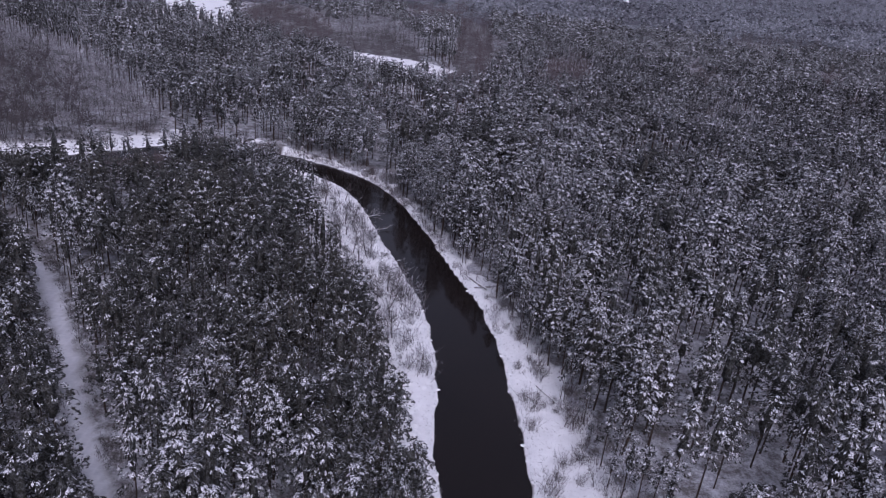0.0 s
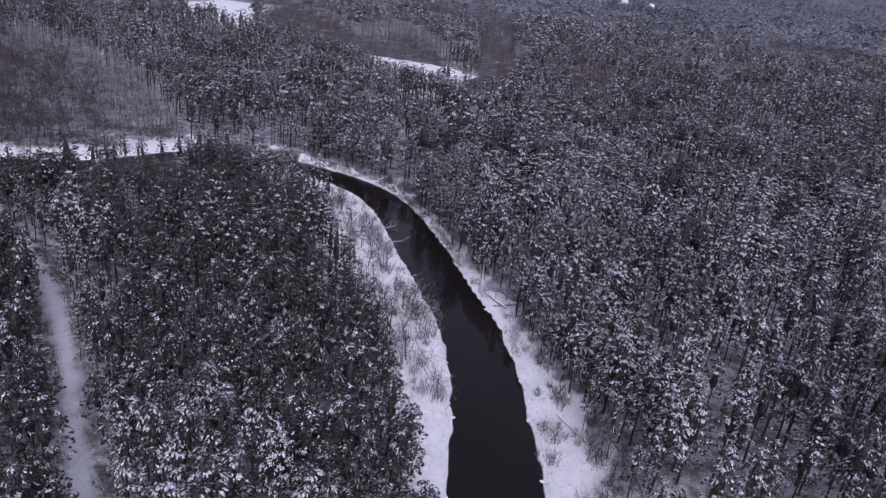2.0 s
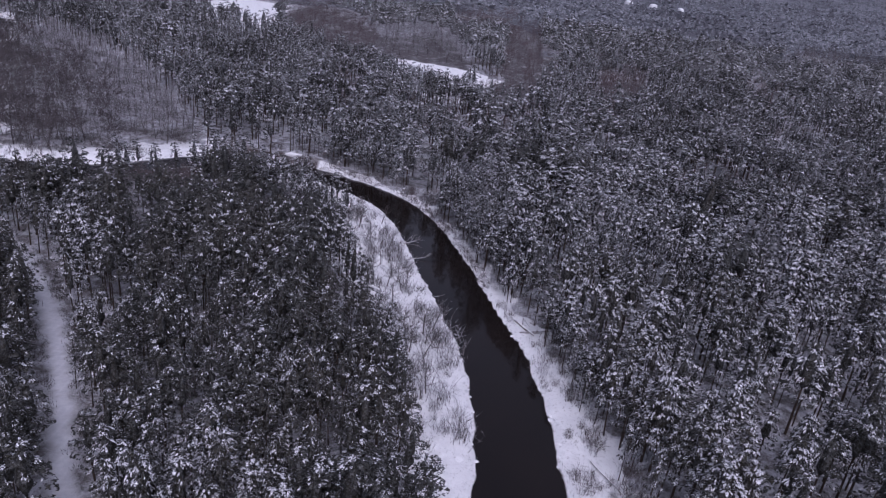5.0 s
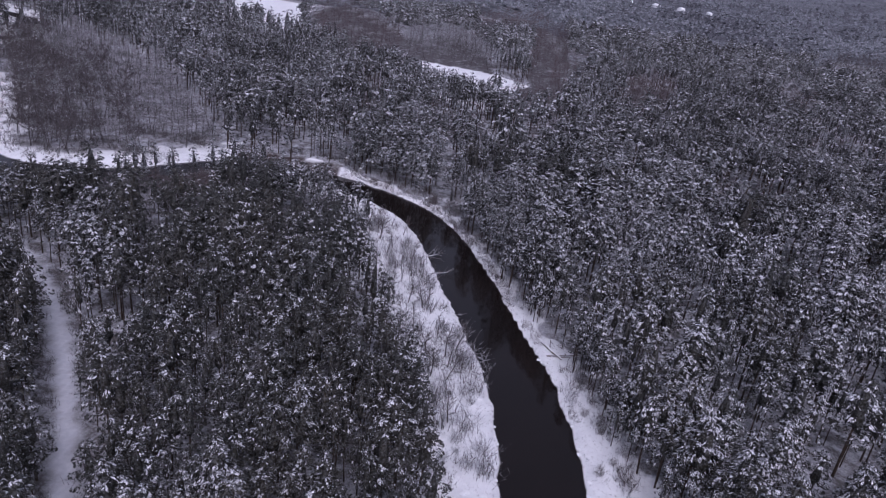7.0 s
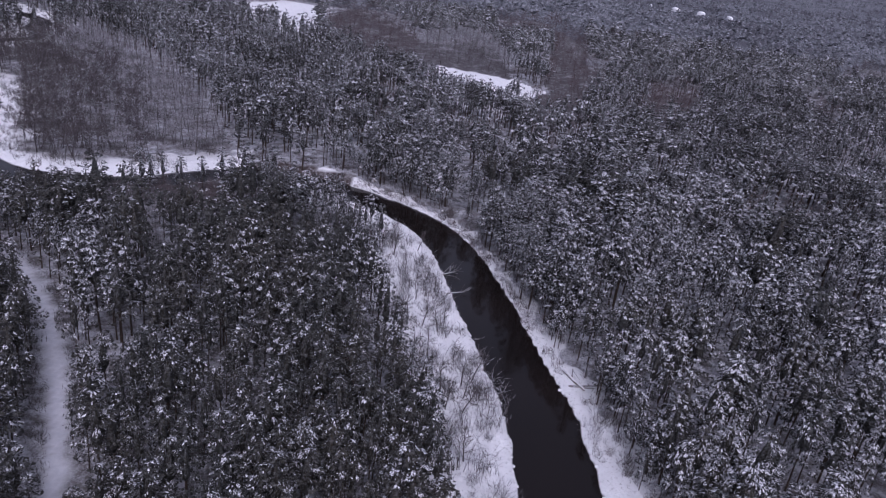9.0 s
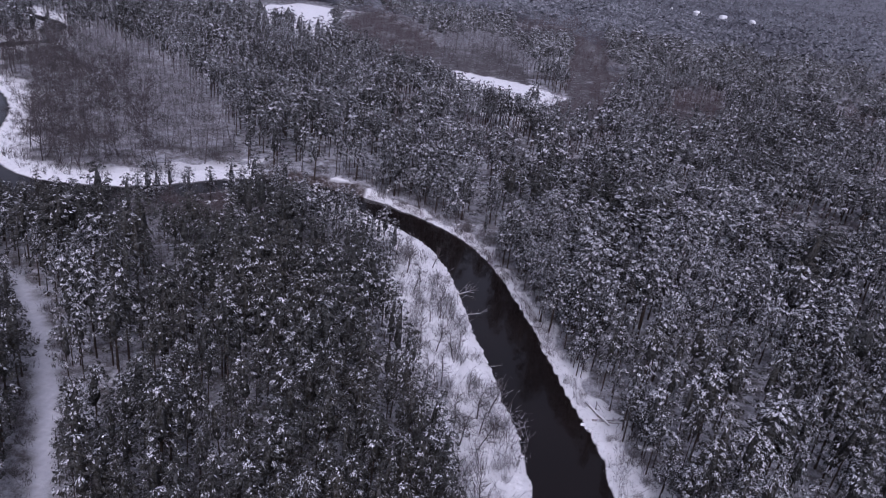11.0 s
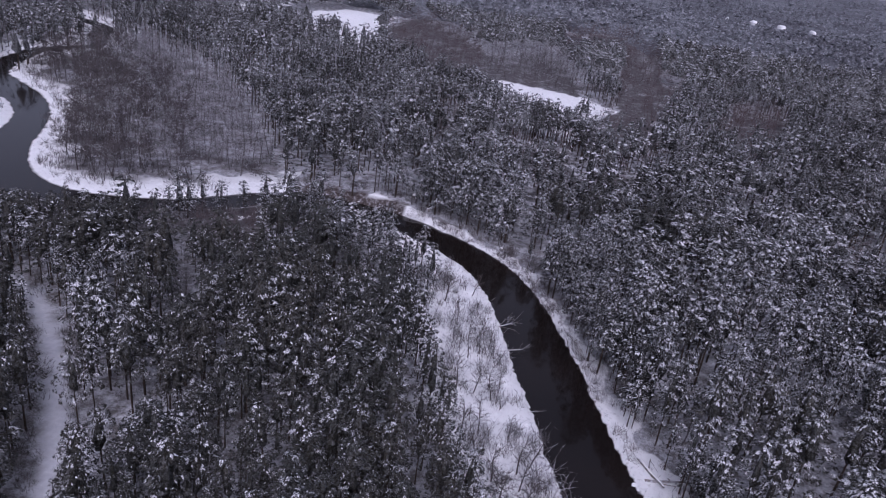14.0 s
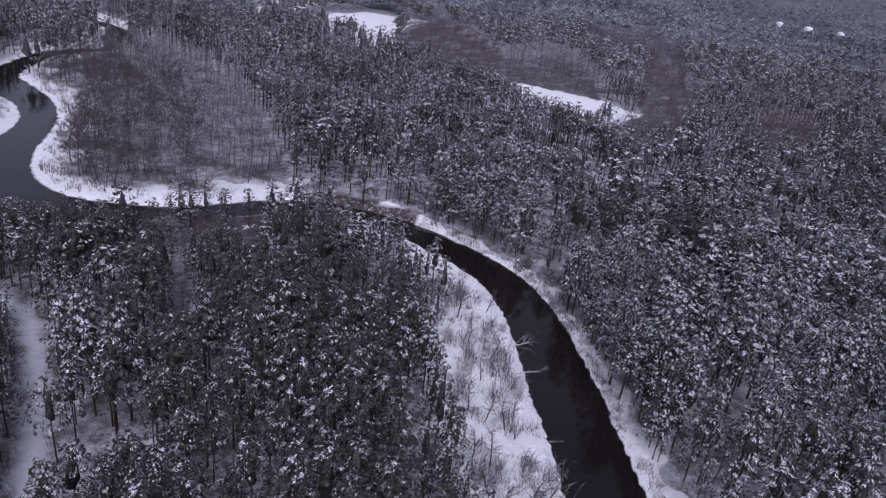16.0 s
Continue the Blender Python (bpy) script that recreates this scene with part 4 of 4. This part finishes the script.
def stump(x, y, size, seed):
    """An uprooted stump under a cap of snow."""
    r = np.random.default_rng(seed)
    z = float(terrain(np.array([[x, y]]))[0])
    thing = new("stump")
    thing.location = (x, y, z)
    wood, cap = Heap(), Heap()
    limb(wood, (0, 0, -0.2), (0.1, 0, 0.9 * size), 0.5 * size, 0.36 * size, 0, 8)
    for _ in range(7):
        a = r.uniform(0, 6.28)
        limb(wood, (0, 0, 0.3 * size), (math.cos(a) * 1.1 * size, math.sin(a) * 1.1 * size, r.uniform(-0.1, 0.7)), 0.14 * size, 0.04, 0, 4)
    limb(cap, (0.1, 0, 0.85 * size), (0.1, 0, 1.15 * size), 0.5 * size, 0.2 * size, 0, 8)
    n = cap.n
    cap.add([(0.1, 0, 1.2 * size)] + [(0.1 + 0.2 * size * math.cos(a), 0.2 * size * math.sin(a), 1.15 * size) for a in np.arange(8) * math.pi / 4], [(0, i + 1, (i + 1) % 8 + 1) for i in range(8)], 0)
    part("wood", mesh_of("stump_wood", *wood.only(0), [DEAD_WOOD]), thing)
    part("snow", mesh_of("stump_snow", *cap.only(0), [OPEN_SNOW], None, True), thing, "rounded cap of snow")
    tagged(thing, "uprooted stump under a thick cap of snow", "stump")


stump(-61.5, 258.0, 1.5, 5)
stump(-55.0, 252.5, 1.1, 6)
stump(-30.0, 238.0, 0.9, 7)

# ---- ragged snow along the water ----
lump = []
for i in range(6):
    r = np.random.default_rng(980 + i)
    h = Heap()
    ring = [(math.cos(a) * r.uniform(0.7, 1.2), math.sin(a) * r.uniform(0.7, 1.2), 0) for a in np.arange(7) * 6.283 / 7]
    inner = [(q[0] * 0.62, q[1] * 0.62, r.uniform(0.35, 0.55)) for q in ring]
    h.add(ring + inner + [(0, 0, 0.62)], [t for k in range(7) for t in ((k, (k + 1) % 7, 7 + (k + 1) % 7), (k, 7 + (k + 1) % 7, 7 + k), (7 + k, 7 + (k + 1) % 7, 14))], 0)
    lump.append(h)
p = scatter(-110, 30, 70, 262, 0.8)
g, s = river_gap(p)
g = g + 0.35 * waves(p, 7, 3, 3)
p = p[(g > 0.0) & (g < 0.6) & (rng.random(len(p)) < 0.35)]
n = len(p)
v, t, m = strewn(lump, rng.integers(0, 6, n), np.column_stack([p, np.clip(terrain(p), -0.02, 1) - 0.03]), rng.uniform(0, 6.28, n), rng.uniform(0.06, 0.17, n), rng.uniform(1.8, 4.0, n))
tagged(new("shore_snow", mesh_of("shore_snow", v, t, [OPEN_SNOW], m, True)), "lumps of snow on tussocks along the water's edge", "snow", kind="stuff")
p = scatter(-100, 20, 90, 246, 1.35)
g, s = river_gap(p)
p = p[(s > 0) & (g > 1.6) & (g < np.interp(p[:, 1], [90, 120, 142, 190, 246], [5, 11, 15, 17, 9])) & (waves(p, 6, 58, 3) > 0.05)]
n = len(p)
v, t, m = strewn(lump, rng.integers(0, 6, n), np.column_stack([p, terrain(p) - 0.06]), rng.uniform(0, 6.28, n), rng.uniform(0.16, 0.42, n), rng.uniform(1.2, 2.4, n))
tagged(new("tussock_snow", mesh_of("tussock_snow", v, t, [OPEN_SNOW], m, True)), "rounded snow caps on the tussocks of the bank", "snow", kind="stuff")
p = scatter(-64, 6, 176, 256, 0.9)
g, s = river_gap(p)
p = p[(s < 0) & (g > -0.5) & (g < 2.2) & (waves(p, 9, 59, 3) > -0.35)]
brush("shore_willows", p, small_shrubs, [RED_TWIG, RED_TWIG], 0.75, "reddish-brown willow twigs hanging over the water", "shrubs")
p = scatter(-185, -72, 195, 250, 1.5)
g, s = river_gap(p)
p = p[(s > 0) & (g > 0.3) & (g < 9) & (waves(p, 12, 60, 3) > -0.5)]
brush("southern_willows", p, small_shrubs, [RED_TWIG, TWIG], 1.3, "dark leafless willow brush on the shaded bank", "shrubs")
p = scatter(-110, 30, 70, 262, 1.1)
g, s = river_gap(p)
p = p[(g > -0.2) & (g < 1.6) & (rng.random(len(p)) < 0.5)]
brush("shore_grass", p, small_shrubs, [DEAD_WOOD, FROST_TWIG], 0.32, "dead frosted grass on the water's edge", "grass")
